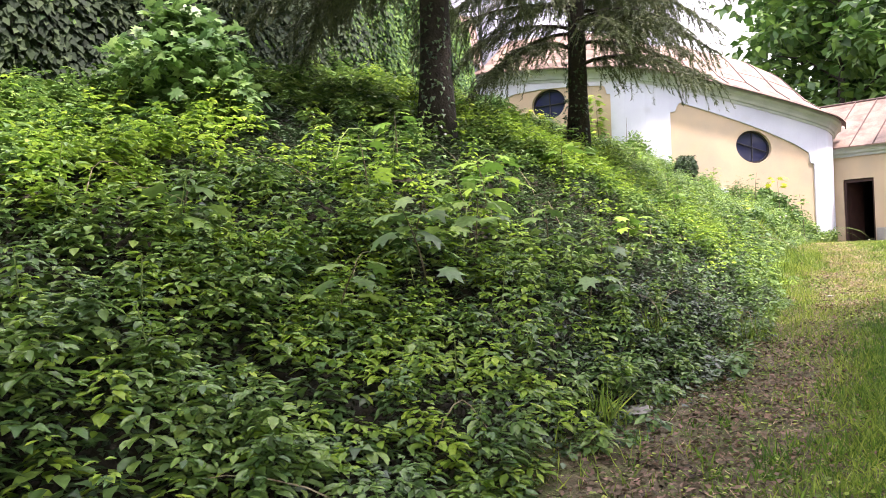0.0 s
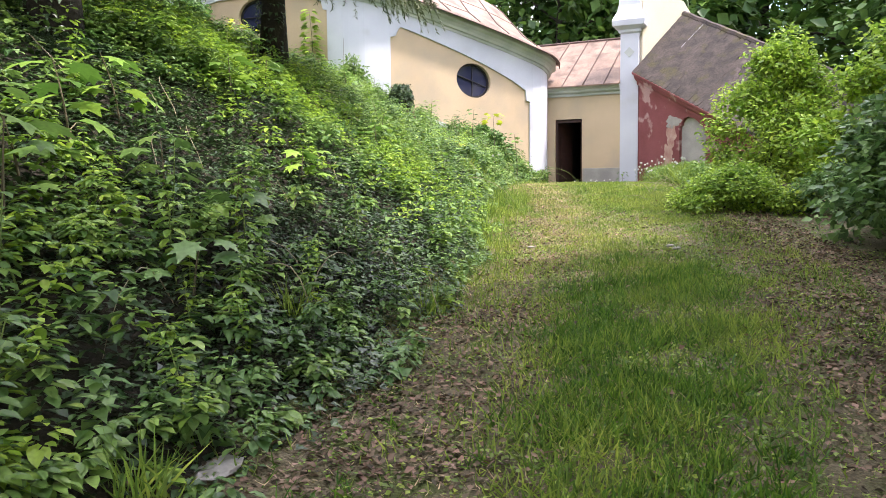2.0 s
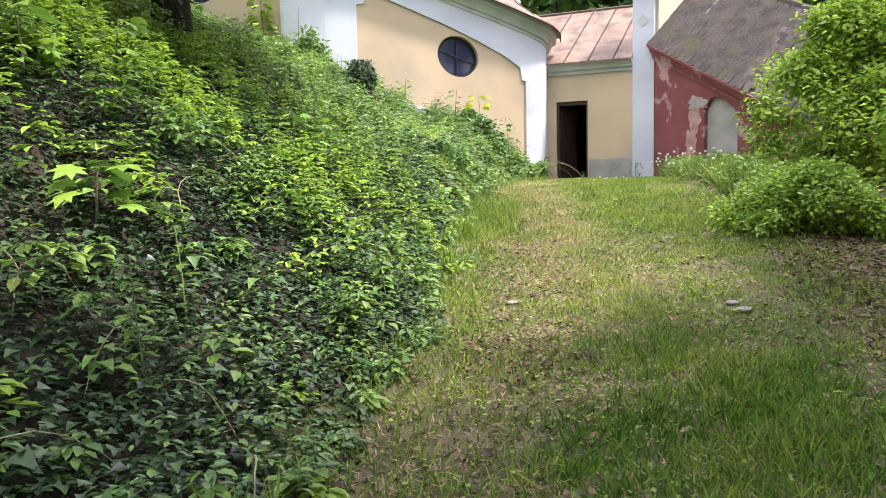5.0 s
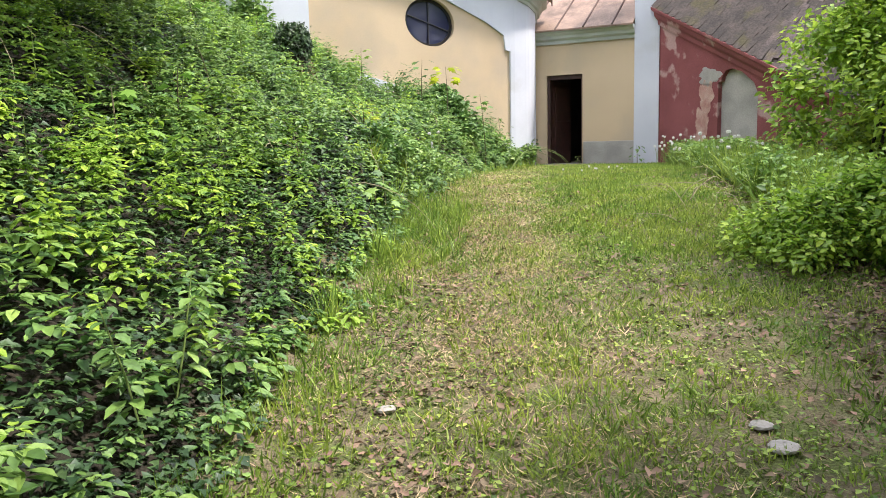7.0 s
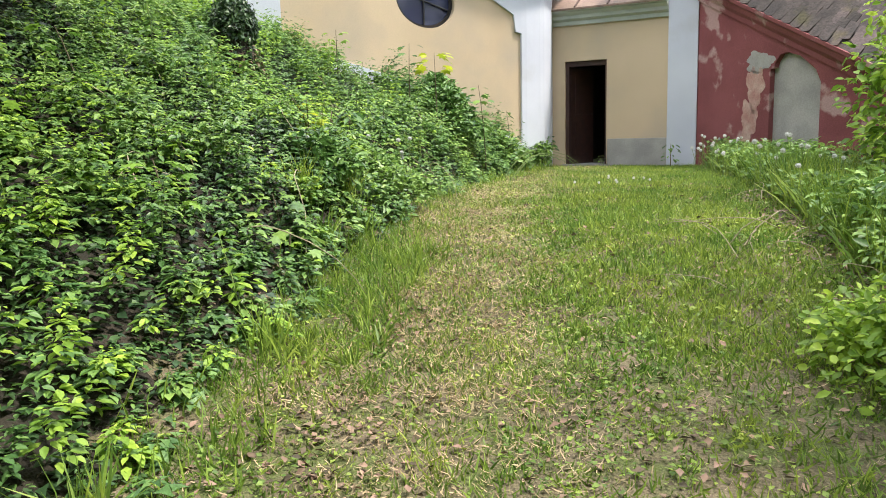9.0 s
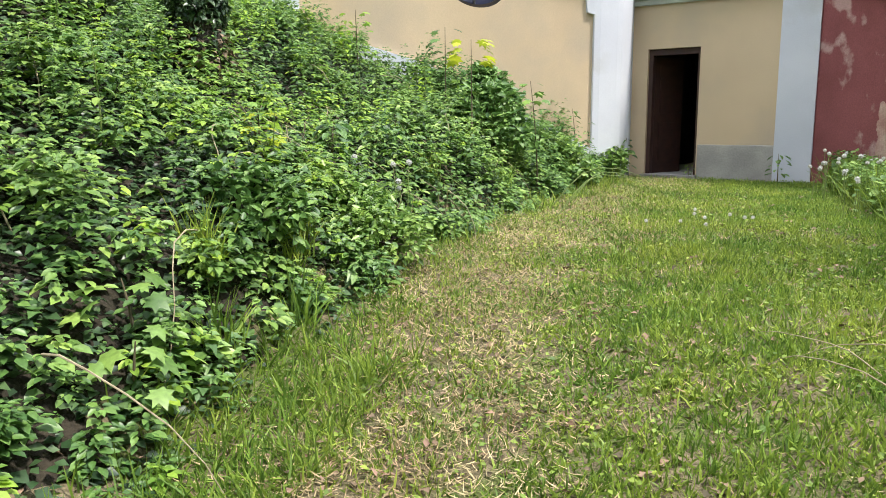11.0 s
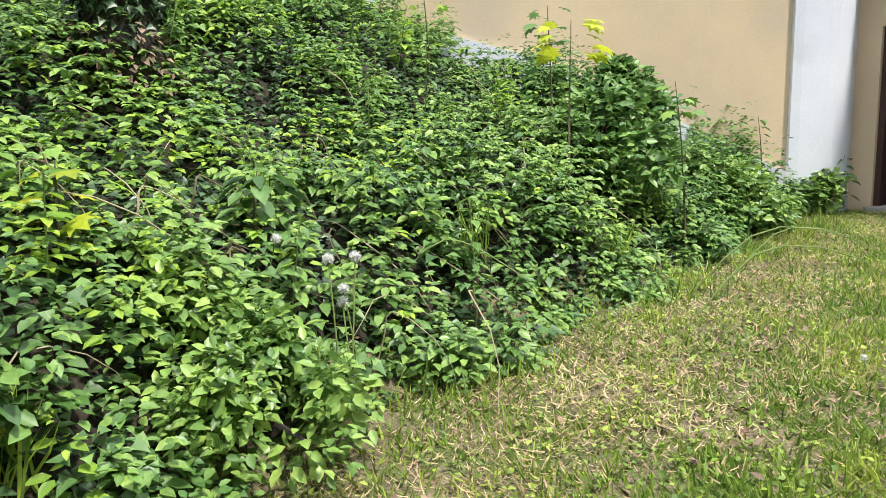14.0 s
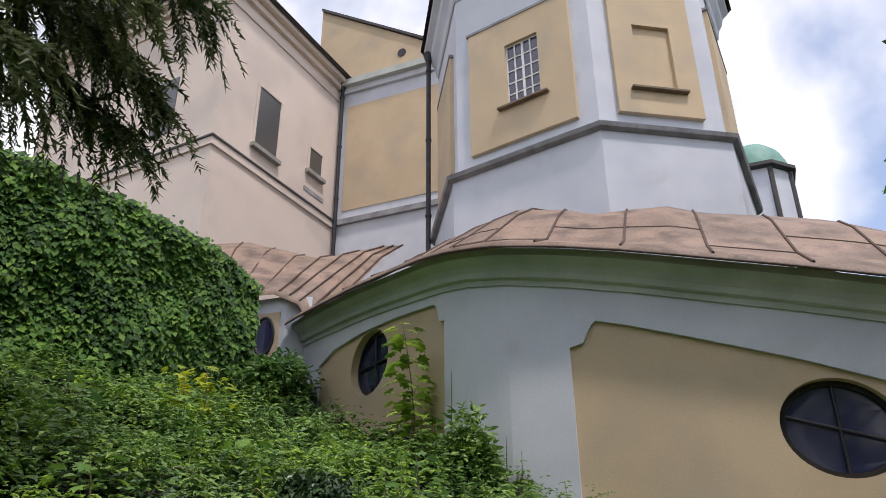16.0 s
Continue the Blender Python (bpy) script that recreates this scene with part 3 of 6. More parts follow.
for ca, cz, ra, rz in ((1.5, 1.72, 0.34, 0.2), (1.42, 1.3, 0.22, 0.42), (1.3, 0.75, 0.2, 0.4)):
    p1, p2 = rp.uniform(0, 6), rp.uniform(0, 6)
    ring = [(ca + ra * math.cos(w) * q, cz + rz * math.sin(w) * q) for w, q in [(2 * math.pi * k / 64, 0.85 + 0.14 * math.sin(3 * 2 * math.pi * k / 64 + p1) + 0.1 * math.sin(7 * 2 * math.pi * k / 64 + p2) + rp.uniform(-0.06, 0.06)) for k in range(64)]]
    vv = [red(a, -0.006, z) for a, z in ring] + [red(a, 0.01, z) for a, z in ring]
    part("render_patch", from_geo(vv, [tuple(range(64))] + [(k, (k + 1) % 64, 64 + (k + 1) % 64, 64 + k) for k in range(64)]), M_GREY if ca > 1.45 else material("bare_plaster", (0.52, 0.36, 0.30), (0.42, 0.22, 0.19), 6.0, 0.95), wing, "bare plaster where the red paint has flaked")
RPRO = [(0.0, -0.34), (-0.05, -0.33), (-0.06, -0.24), (-0.14, -0.16), (-0.16, -0.08), (-0.24, -0.03), (-0.25, 0.03), (0.1, 0.03)]
v = [red(a, b, rake(a) + z) for a in (-0.02, LEN) for b, z in RPRO]
n = len(RPRO)
f = [(k, (k + 1) % n, n + (k + 1) % n, n + k) for k in range(n)] + [tuple(range(n)), tuple(range(n, 2 * n))]
part("cornice", from_geo(v, f), M_RED, wing, "raking red plaster cornice")
wing_roof = tagged(new("roof_wing"), "steep old tile roof grown over with moss", "roof", kind="structure")
RUNB, RISE = 1.75, 1.9
part("roof_deck", from_geo([red(0.0, -0.2, rake(0) + 0.03), red(LEN, -0.2, rake(LEN) + 0.03), red(LEN, RUNB, rake(LEN) + RISE), red(0.0, RUNB, rake(0) + RISE), red(LEN, 3.6, rake(LEN)), red(0, 3.6, rake(0))], [(0, 1, 2, 3), (3, 2, 4, 5)]), M_TILE, wing_roof)
part("ridge_tiles", tube([red(a, RUNB, rake(a) + RISE + 0.02 + 0.015 * (k % 2)) for k, a in enumerate(between(0, LEN, 24))], 0.09, 7), M_TILE, wing_roof)
part("lightning_rod", tube([red(0.75, 0.0, rake(0.75) + 0.25), red(0.95, RUNB - 0.05, rake(0.95) + RISE + 0.03)], 0.012, 5), M_BAND, wing_roof, "grey lightning conductor")
part("parapet", from_geo([red(a, b, z) for a in (-0.12, -0.005) for b, z in ((0.15, 2), (3.5, 2), (3.5, 3.6), (1.75, 5.6), (1.0, 5.75), (0.15, 5.6))], [tuple(range(6)), tuple(range(6, 12))] + [(k, (k + 1) % 6, 6 + (k + 1) % 6, 6 + k) for k in range(6)]), material("cream_plaster", (0.78, 0.70, 0.52), (0.7, 0.62, 0.46), 1.0, 0.95, 0.1), wing, "cream plastered gable parapet")

# Yellowish sill browned down so its colour carries the thin shadow line.
M_SHADOWSILL = material("shadow_line_sill", (0.20, 0.15, 0.09), (0.14, 0.105, 0.07), 6.0, 0.7)
# ---- octagonal choir tower ----
TC = [Vector((-9.6, -3.14)), Vector((-6.67, -1.35)), Vector((-6.05, 1.27))]
OCT = [TC[0], TC[1], TC[2]]
ang, lens = math.atan2(2.62, 0.62), (3.43, 2.69)
for k in range(5):
    ang += math.radians(52 if k == 0 else 45)
    OCT.append(OCT[-1] + Vector((math.cos(ang), math.sin(ang))) * lens[k % 2])
OCT[7] = Vector((-12.53, -2.35))
OCT[6] = OCT[5].lerp(OCT[6], 0.9)
tower = thing("choir_tower", "octagonal yellow and white plastered choir of the church", "church", (-8.5, 0.5, 4))


def under(ob, parent):
    ob.parent = parent
    ob.matrix_parent_inverse = parent.matrix_basis.inverted()
    return ob


def ring_out(points, d):
    """Offset a convex plan outline outwards."""
    out = []
    n = len(points)
    for k in range(n):
        a, b, c = points[k - 1], points[k], points[(k + 1) % n]
        n1 = Vector(((b - a).y, -(b - a).x)).normalized()
        n2 = Vector(((c - b).y, -(c - b).x)).normalized()
        m = (n1 + n2).normalized()
        out.append(b + m * (d / m.dot(n1)))
    return out


TB = 10.05
under(part("lower_wall", prism(ring_out(OCT, 0.12), 3.0, TB), M_WHITE), tower)
under(part("upper_wall", prism(OCT, TB, 16.2), M_WHITE), tower)
v, f = [], []
for o, z in ((0.13, TB - 0.12), (0.24, TB - 0.07), (0.27, TB + 0.02), (0.2, TB + 0.07), (0.02, TB + 0.16)):
    v += [(p.x, p.y, z) for p in ring_out(OCT, o)]
for k in range(4):
    f += [(8 * k + q, 8 * k + (q + 1) % 8, 8 * k + 8 + (q + 1) % 8, 8 * k + 8 + q) for q in range(8)]
under(part("string_course", from_geo(v, f), M_BAND), tower)
v, f = [], []
for o, z in ((0.02, 15.2), (0.06, 15.25), (0.1, 15.5), (0.22, 15.75), (0.26, 15.95), (0.4, 16.1), (0.42, 16.25)):
    v += [(p.x, p.y, z) for p in ring_out(OCT, o)]
for k in range(6):
    f += [(8 * k + q, 8 * k + (q + 1) % 8, 8 * k + 8 + (q + 1) % 8, 8 * k + 8 + q) for q in range(8)]
under(part("eaves_cornice", from_geo(v, f), M_WHITE), tower)
cx = sum((p.x for p in OCT)) / 8
cy = sum((p.y for p in OCT)) / 8
v = [(p.x, p.y, 16.26) for p in ring_out(OCT, 0.52)] + [(p.x * 0.45 + cx * 0.55, p.y * 0.45 + cy * 0.55, 18.5) for p in ring_out(OCT, 0.52)] + [(cx, cy, 21.0)]
f = [(k, (k + 1) % 8, 8 + (k + 1) % 8, 8 + k) for k in range(8)] + [(8 + k, 8 + (k + 1) % 8, 16) for k in range(8)]
under(part("roof", from_geo(v, f), M_LEADS), tower)


def face_m(a, b):
    """x along the face from a to b, y inwards, z up, at the face's middle."""
    u = (b - a).normalized()
    mid = (a + b) / 2
    return Matrix(((u.x, -u.y, 0, mid.x), (u.y, u.x, 0, mid.y), (0, 0, 1, 0), (0, 0, 0, 1)))


for k in range(8):
    a, b = OCT[k], OCT[(k + 1) % 8]
    m, w = face_m(a, b), (b - a).length / 2 - 0.42
    if k in (7, 0, 1, 2) and w > 0.3:
        if k in (0, 1):
            ox, oz = (0.0, -0.3) if k else (0.1, 0.0)
            a0, a1, c0, c1 = ox - 0.42, ox + 0.42, 11.4 + oz, 13.07 + oz
            cells = ((-w, a0, TB + 0.42, 13.8), (a1, w, TB + 0.42, 13.8), (a0, a1, TB + 0.42, c0), (a0, a1, c1, 13.8))
        else:
            cells = ((-w, w, TB + 0.42, 13.8),)
        for x0, x1, z0, z1 in cells:
            under(part("yellow_panel", box(x0, x1, -0.1, 0.02, z0, z1, m), M_YELLOW), tower)
        under(part("panel_moulding", box(-w - 0.05, w + 0.05, -0.12, 0.0, 13.8, 13.87, m), M_BAND), tower)
    if k in (0, 1):
        m = m @ Matrix.Translation((ox, 0, oz))
        wn0 = under(part("blind_window" if k else "window", box(-0.42, 0.42, -0.006, 0.03, 11.4, 13.07, m), M_GLASS if not k else M_YELLOW), tower)
        under(part("sill", box(-0.62, 0.62, -0.22, -0.1, 11.33, 11.38, m, 0.008), M_SHADOWSILL), wn0)
        if not k:
            for x in (-0.4, -0.2, 0.0, 0.2, 0.4):
                bw = 0.028 if x == 0.0 else 0.016
                under(part("glazing_bar", box(x - bw, x + bw, -0.03, -0.006, 11.4, 13.07, m), M_FRAMEWHITE), wn0)
            for z in (11.42, 11.72, 12.02, 12.35, 12.7, 13.05):
                under(part("glazing_bar", box(-0.4, 0.4, -0.026, -0.007, z - 0.016, z + 0.016, m), M_FRAMEWHITE), wn0)

# ---- pale pink wing and the yellow recess behind ----
PK0, PK1, PK2 = Vector((-15.3, -8.1)), Vector((-19.2, -3.5)), Vector((-22.0, -13.4))
pk3 = PK1 + (PK2 - PK0)
house = thing("church_wing", "pale pink plastered wing with dark roof", "building", (-18.5, -8, 4))
PO = [PK2, PK0, PK1, pk3]
ZB, ZT = 13.5, 19.3
under(part("wall", prism(PO, 2.0, ZT), M_PINK), house)
for z0, z1, o, mt in ((ZB - 0.06, ZB, 0.11, M_LEADS), (ZB - 0.3, ZB - 0.06, 0.07, M_PINK), (ZT - 0.85, ZT - 0.7, 0.05, M_PINK), (ZT - 0.35, ZT - 0.12, 0.15, M_PINK), (ZT - 0.12, ZT + 0.05, 0.35, M_PINK)):
    under(part("string_course", prism(ring_out(PO, o), z0, z1), mt), house)
ridge_a, ridge_b = (PO[0] + PO[1]) / 2, (PO[2] + PO[3]) / 2
ro = ring_out(PO, 0.55)
v = [(p.x, p.y, ZT + 0.06) for p in ro] + [(ridge_a.x, ridge_a.y, ZT + 6.5), (ridge_b.x, ridge_b.y, ZT + 6.5)]
under(part("roof", from_geo(v, [(0, 1, 4), (1, 2, 5, 4), (2, 3, 5), (3, 0, 4, 5), (0, 1, 2, 3)]), M_LEADS), house)
mF = face_m(PK0, PK1)
h = (PK1 - PK0).length / 2
for x, w, z0, z1 in ((-0.85, 0.52, 14.15, 16.3), (1.7, 0.34, 14.7, 15.6)):
    ww = under(part("window", box(x - w, x + w, -0.03, 0.02, z0, z1, mF), M_PANE), house)
    for x0, x1, q0, q1 in ((x - w - 0.1, x - w, z0, z1), (x + w, x + w + 0.1, z0, z1), (x - w - 0.1, x + w + 0.1, z1, z1 + 0.1)):
        under(part("window_frame", box(x0, x1, -0.06, 0.01, q0, q1, mF, 0.01), M_PINK), ww)
    under(part("sill", box(x - w - 0.15, x + w + 0.15, -0.16, 0.01, z0 - 0.14, z0, mF, 0.01), M_STONE), ww)
under(part("blind_panel", box(1.2, 2.3, -0.025, 0.01, 13.9, 14.05, mF), M_BAND), house)
mG = face_m(PK2, PK0)
under(part("window", box(1.6, 2.5, -0.03, 0.02, 14.2, 16.2, mG), M_PANE), house)

nave = thing("church_nave", "yellow plastered nave wall with white base and gable", "building", (-17, -1, 4))
NV1 = Vector((-16.4, -0.8))
nu = (NV1 - PK1).normalized()
NO = [PK1, PK1 + nu * 9, PK1 + nu * 9 + Vector((-nu.y, nu.x)) * 8, PK1 + Vector((-nu.y, nu.x)) * 8]
NV = NO
under(part("wall", prism(NV, 2.0, ZB - 0.1), M_WHITE), nave)
under(part("upper_wall", prism(NV, ZB - 0.1, ZT), M_WHITE), nave)
mN = face_m(NO[0], NO[1])
under(part("yellow_panel", box(-4.2, 3.6, -0.03, 0.02, ZB + 0.35, ZT - 1.1, mN), M_YELLOW), nave)
for z0, z1, o, mt in ((ZB - 0.2, ZB, 0.12, M_BAND), (ZT - 0.5, ZT - 0.25, 0.12, M_WHITE), (ZT - 0.25, ZT, 0.3, M_CORNICE)):
    under(part("string_course", box(-4.5, 4.5, -o, 0.05, z0, z1, mN), mt), nave)
gv = [mN @ Vector(p) for p in ((-5.6, -0.02, ZT), (0.4, -0.02, ZT), (-5.6, -0.02, ZT + 4.0), (-5.6, 0.4, ZT), (0.4, 0.4, ZT), (-5.6, 0.4, ZT + 4.0))]
under(part("gable", from_geo(gv, [(0, 1, 2), (3, 4, 5), (0, 1, 4, 3), (1, 2, 5, 4), (2, 0, 3, 5)]), M_YELLOW), nave)
gl = [mN @ Vector(p) for p in ((-5.6, -0.12, ZT + 4.0), (0.5, -0.12, ZT - 0.02), (0.5, 0.6, ZT - 0.02), (-5.6, 0.6, ZT + 4.0))]
under(part("gable_coping", from_geo([*gl, *[p + Vector((0, 0, 0.12)) for p in gl]], [(0, 1, 2, 3), (4, 5, 6, 7), (0, 1, 5, 4), (1, 2, 6, 5), (2, 3, 7, 6), (3, 0, 4, 7)]), M_LEADS), nave)
# dark disc on the gable in place of the hole's inner shade
under(part("oculus", tube([mN @ Vector((-2.0, -0.05, ZT + 0.75)), mN @ Vector((-2.0, 0.02, ZT + 0.75))], 0.17, 14), M_METAL), nave)


def pipe(name, x, y, z0, z1):
    p = thing(name, "dark metal downpipe fixed to the church wall", "downpipe", (x, y, z0), "downpipes")
    shaft = under(part("pipe", tube([(x, y, z0), (x, y, z1)], 0.07, 8), M_METAL), p)
    for z in between(z0 + 1, z1 - 0.6, 4):
        under(part("bracket", tube([(x, y, z - 0.03), (x, y, z + 0.03)], 0.09, 8), M_METAL), shaft)
    under(part("hopper", tube([(x, y, z1 - 0.3), (x, y, z1)], [0.08, 0.17], 8), M_METAL), p)


pipe("downpipe", PK1.x + 0.22, PK1.y - 0.02, 9.0, ZT - 0.1)
pipe("downpipe", OCT[7].x - 0.05, OCT[7].y - 0.3, 5.0, 16.0)

# second lobe of the stair chapel beyond the valley
lobe = tagged(new("wall_lobe"), "far plastered lobe of the chapel with an oval window", "wall", kind="structure")
LB = [Vector((-9.45, -6.25)), Vector((-9.6, -6.7)), Vector((-10.15, -7.3)), Vector((-10.6, -8.4)), Vector((-10.9, -9.8))]
v, f = [], []
for p in LB:
    v += [(p.x, p.y, 3.0), (p.x, p.y, 6.75), (p.x - 0.45, p.y + 0.1, 6.75), (p.x - 0.45, p.y + 0.1, 3.0)]
for k in range(len(LB) - 1):
    f += [(4 * k + q, 4 * k + (q + 1) % 4, 4 * k + 4 + (q + 1) % 4, 4 * k + 4 + q) for q in range(4)]
f += [(0, 1, 2, 3), tuple(range(4 * len(LB) - 4, 4 * len(LB)))]
part("plaster", from_geo(v, f), M_WHITE, lobe)
mL = face_m(LB[2], LB[1])
part("yellow_panel", box(-0.45, 0.3, -0.02, 0.01, 4.0, 6.45, mL), M_YELLOW, lobe)
ov = [mL @ Vector((0.0 + 0.2 * math.cos(w), -0.03, 6.0 + 0.36 * math.sin(w))) for w in [2 * math.pi * k / 28 for k in range(28)]]
w3 = tagged(new("window_3"), "oval dark window in the far lobe", "window", kind="structure")
part("pane", (ov, [tuple(range(28))]), M_GLASS, w3)
part("window_frame", tube(ov + ov[:1], 0.03, 6, False), M_METAL, w3)
v, f = [], []
LT = [Vector((-9.5, -6.2)), Vector((-9.45, -6.55)), Vector((-9.75, -6.95)), Vector((-10.3, -7.9)), Vector((-10.6, -9.8))]
TOPS = [(-12.3, -3.4, 9.6), (-12.48, -3.91, 9.55), (-12.8, -5.4, 9.1), (-13.19, -7.05, 9.4), (-13.6, -9.5, 9.0)]
EZ = [6.1, 6.6, 6.85, 6.8, 6.7]
for k in range(5):
    a, b = Vector((LT[k].x + 0.15, LT[k].y, EZ[k])), Vector(TOPS[k])
    v += [tuple(a + Vector((0, 0, -0.1))), tuple(a), tuple(a.lerp(b, 0.35) + Vector((0, 0, 0.1))), tuple(a.lerp(b, 0.7) + Vector((0, 0, 0.18))), tuple(b)]
for k in range(4):
    f += [(5 * k + q, 5 * k + q + 1, 5 * k + 5 + q + 1, 5 * k + 5 + q) for q in range(4)]
lobe_roof = tagged(new("roof_lobe"), "rusty tin roof over the far lobe", "roof", kind="structure")
part("tin_sheet", from_geo(v, f), M_RUST, lobe_roof, smooth=True)
for t in between(0.1, 3.9, 9):
    k, u = int(t), t - int(t)
    part("seam", tube([Vector(v[5 * k + q]).lerp(Vector(v[5 * k + 5 + q]), u) + Vector((0, 0, 0.015)) for q in range(1, 5)], 0.02, 5), M_SEAM, lobe_roof)

# small copper dome far behind
dome = thing("lantern_dome", "small green copper dome over a white lantern", "dome", (-16.0, 13.2, 9))
dcx, dcy = -16.0, 13.2


def turned(profile, sides, name, mat, smooth):
    v, f = [], []
    for r, z in profile:
        v += [(dcx + r * math.cos(w), dcy + r * math.sin(w), z) for w in [2 * math.pi * (k + 0.5) / sides for k in range(sides)]]
    for k in range(len(profile) - 1):
        f += [(sides * k + q, sides * k + (q + 1) % sides, sides * k + sides + (q + 1) % sides, sides * k + sides + q) for q in range(sides)]
    under(part(name, from_geo(v, f), mat, smooth=smooth), dome)


turned([(1.35, 9), (1.35, 17.0)], 8, "drum", M_WHITE, False)
turned([(1.35, 17.0), (1.62, 17.05), (1.62, 17.2), (1.3, 17.25)], 8, "eaves", M_LEADS, False)
turned([(1.35, 17.25), (1.3, 17.6), (1.1, 18.1), (0.7, 18.5), (0.25, 18.7), (0.02, 18.72)], 20, "copper_cap", M_COPPER, True)
for k in range(8):
    w = 2 * math.pi * (k + 0.5) / 8
    under(part("corner_strip", tube([(dcx + 1.36 * math.cos(w), dcy + 1.36 * math.sin(w), z) for z in (12, 17)], 0.1, 6), M_LEADS), dome)

# ---- plants: shared leaf shapes, scattered as real geometry ----
rng = np.random.default_rng(11)
# leaf shapes in (side, along, up), one unit long
SHAPES = {
    "herb": ([(0, 0, 0), (0.27, 0.3, 0.05), (0.22, 0.68, 0.03), (0, 1, -0.14), (-0.22, 0.68, 0.03), (-0.27, 0.3, 0.05)], [(0, 3, 2, 1), (0, 5, 4, 3)]),
    "ivy": ([(0, 0.05, 0), (0.46, 0.02, 0.02), (0.25, 0.46, 0.05), (0, 1, -0.12), (-0.25, 0.46, 0.05), (-0.46, 0.02, 0.02)], [(0, 3, 2, 1), (0, 5, 4, 3)]),
    "maple": ([(0, 0, 0), (0.3, -0.12, -0.05), (0.3, 0.12, 0.02), (0.62, 0.2, -0.05), (0.36, 0.42, 0.02), (0.5, 0.78, -0.04), (0.2, 0.66, 0.03), (0, 1.05, -0.08), (-0.2, 0.66, 0.03), (-0.5, 0.78, -0.04), (-0.36, 0.42, 0.02), (-0.62, 0.2, -0.05), (-0.3, 0.12, 0.02), (-0.3, -0.12, -0.05), (0, 0.4, 0.05)],
              [(0, 14, 2, 1), (14, 4, 3, 2), (14, 6, 5, 4), (14, 7, 6), (14, 8, 7), (14, 10, 9, 8), (14, 12, 11, 10), (14, 0, 13, 12)]),
    "blade": ([(0.05, 0, 0), (-0.05, 0, 0), (-0.04, 0.55, 0.08), (0.04, 0.55, 0.08), (0, 1, 0.3)], [(0, 3, 2, 1), (3, 4, 2)]),
    "dead": ([(0, 0, 0), (0.3, 0.35, 0.14), (0, 1, 0.05), (-0.3, 0.45, 0.16)], [(0, 2, 1), (0, 3, 2)]),
    "needle": ([(0.1, 0, 0), (-0.1, 0, 0), (0, 1, -0.08)], [(0, 2, 1)]),
    "card": ([(0, 0, 0), (0.36, 0.45, 0.08), (0, 1, -0.1), (-0.36, 0.45, 0.08)], [(0, 2, 1), (0, 3, 2)]),
}


def unit(a):
    return a / np.maximum(np.linalg.norm(a, axis=1, keepdims=True), 1e-9)


def scatter(name, shape, pos, along, up, size, mat, parent=None, label="", category="", kind="", width=None):
    """One mesh of many leaves: a place, a growth direction, an upper side and a length for each."""
    tv, tf = SHAPES[shape]
    tv = np.array(tv)
    n = len(pos)
    along = unit(along)
    side = unit(np.cross(along, up))
    top = np.cross(side, along)
    size = np.broadcast_to(size, (n,))[:, None, None]
    wide = size if width is None else np.broadcast_to(width, (n,))[:, None, None]
    v = pos[:, None, :] + side[:, None, :] * tv[None, :, 0:1] * wide + along[:, None, :] * tv[None, :, 1:2] * size + top[:, None, :] * tv[None, :, 2:3] * size
    v = v.reshape(-1, 3)
    counts = np.array([len(q) for q in tf])
    flat = np.concatenate([np.array(q) for q in tf])
    loops = (flat[None, :] + (np.arange(n) * len(tv))[:, None]).ravel()
    tot = np.tile(counts, n)
    start = np.concatenate([[0], np.cumsum(tot)[:-1]])
    me = bpy.data.meshes.new(name)
    me.vertices.add(len(v))
    me.vertices.foreach_set("co", v.astype(np.float32).ravel())
    me.loops.add(len(loops))
    me.loops.foreach_set("vertex_index", loops.astype(np.int32))
    me.polygons.add(len(tot))
    me.polygons.foreach_set("loop_start", start.astype(np.int32))
    me.polygons.foreach_set("loop_total", tot.astype(np.int32))
    me.materials.append(mat)
    me.update(calc_edges=True)
    ob = new(name, me)
    if parent is not None:
        under(ob, parent)
    return tagged(ob, label, category, "", kind)


def turn_dirs(n, tilt_lo, tilt_hi):
    """Random headings with a pitch between two angles in degrees."""
    w, t = rng.uniform(0, 2 * np.pi, n), np.radians(rng.uniform(tilt_lo, tilt_hi, n))
    return np.stack([np.cos(w) * np.cos(t), np.sin(w) * np.cos(t), np.sin(t)], 1)


def ups(n, spread):
    return unit(np.stack([rng.normal(0, spread, n), rng.normal(0, spread, n), np.ones(n)], 1))


def patch(x, y, f=1.0, p=0.0):
    """Smooth patches from 0 to 1."""
    a = np.sin(f * (1.3 * x + 0.7 * y) + p) + np.sin(f * (-0.9 * x + 1.6 * y) + 2.1 * p + 1) + np.sin(f * (2.3 * x - 1.9 * y) + 0.7 + p) * 0.7 + np.sin(f * (4.1 * x + 3.3 * y) + 3 * p) * 0.5
    return np.clip(0.5 + a / 4.2, 0, 1)


WX, WY = [p[0] for p in LINE[::-1]], [p[1] for p in LINE[::-1]]


def outdoors(x, y):
    """True in front of the chapel and the annex."""
    front = np.interp(x, WX[:-2], WY[:-2])
    return np.where(x < -0.22, y < front - 0.06, y < -0.14)


def sow(n, x0, x1, y0, y1):
    x, y = rng.uniform(x0, x1, n), rng.uniform(y0, y1, n)
    ok = outdoors(x, y)
    return x[ok], y[ok]


# bank: a carpet of dark ivy, and herbs over it that stand in tiers, plant by plant
x, y = sow(520000, -9.5, 5.6, -28, 0)
d = foot_x(y) - x + 0.33 * (patch(x, y, 1.6, 0.4) - 0.5) + 0.2 * (patch(x, y, 4.0, 2.0) - 0.5)
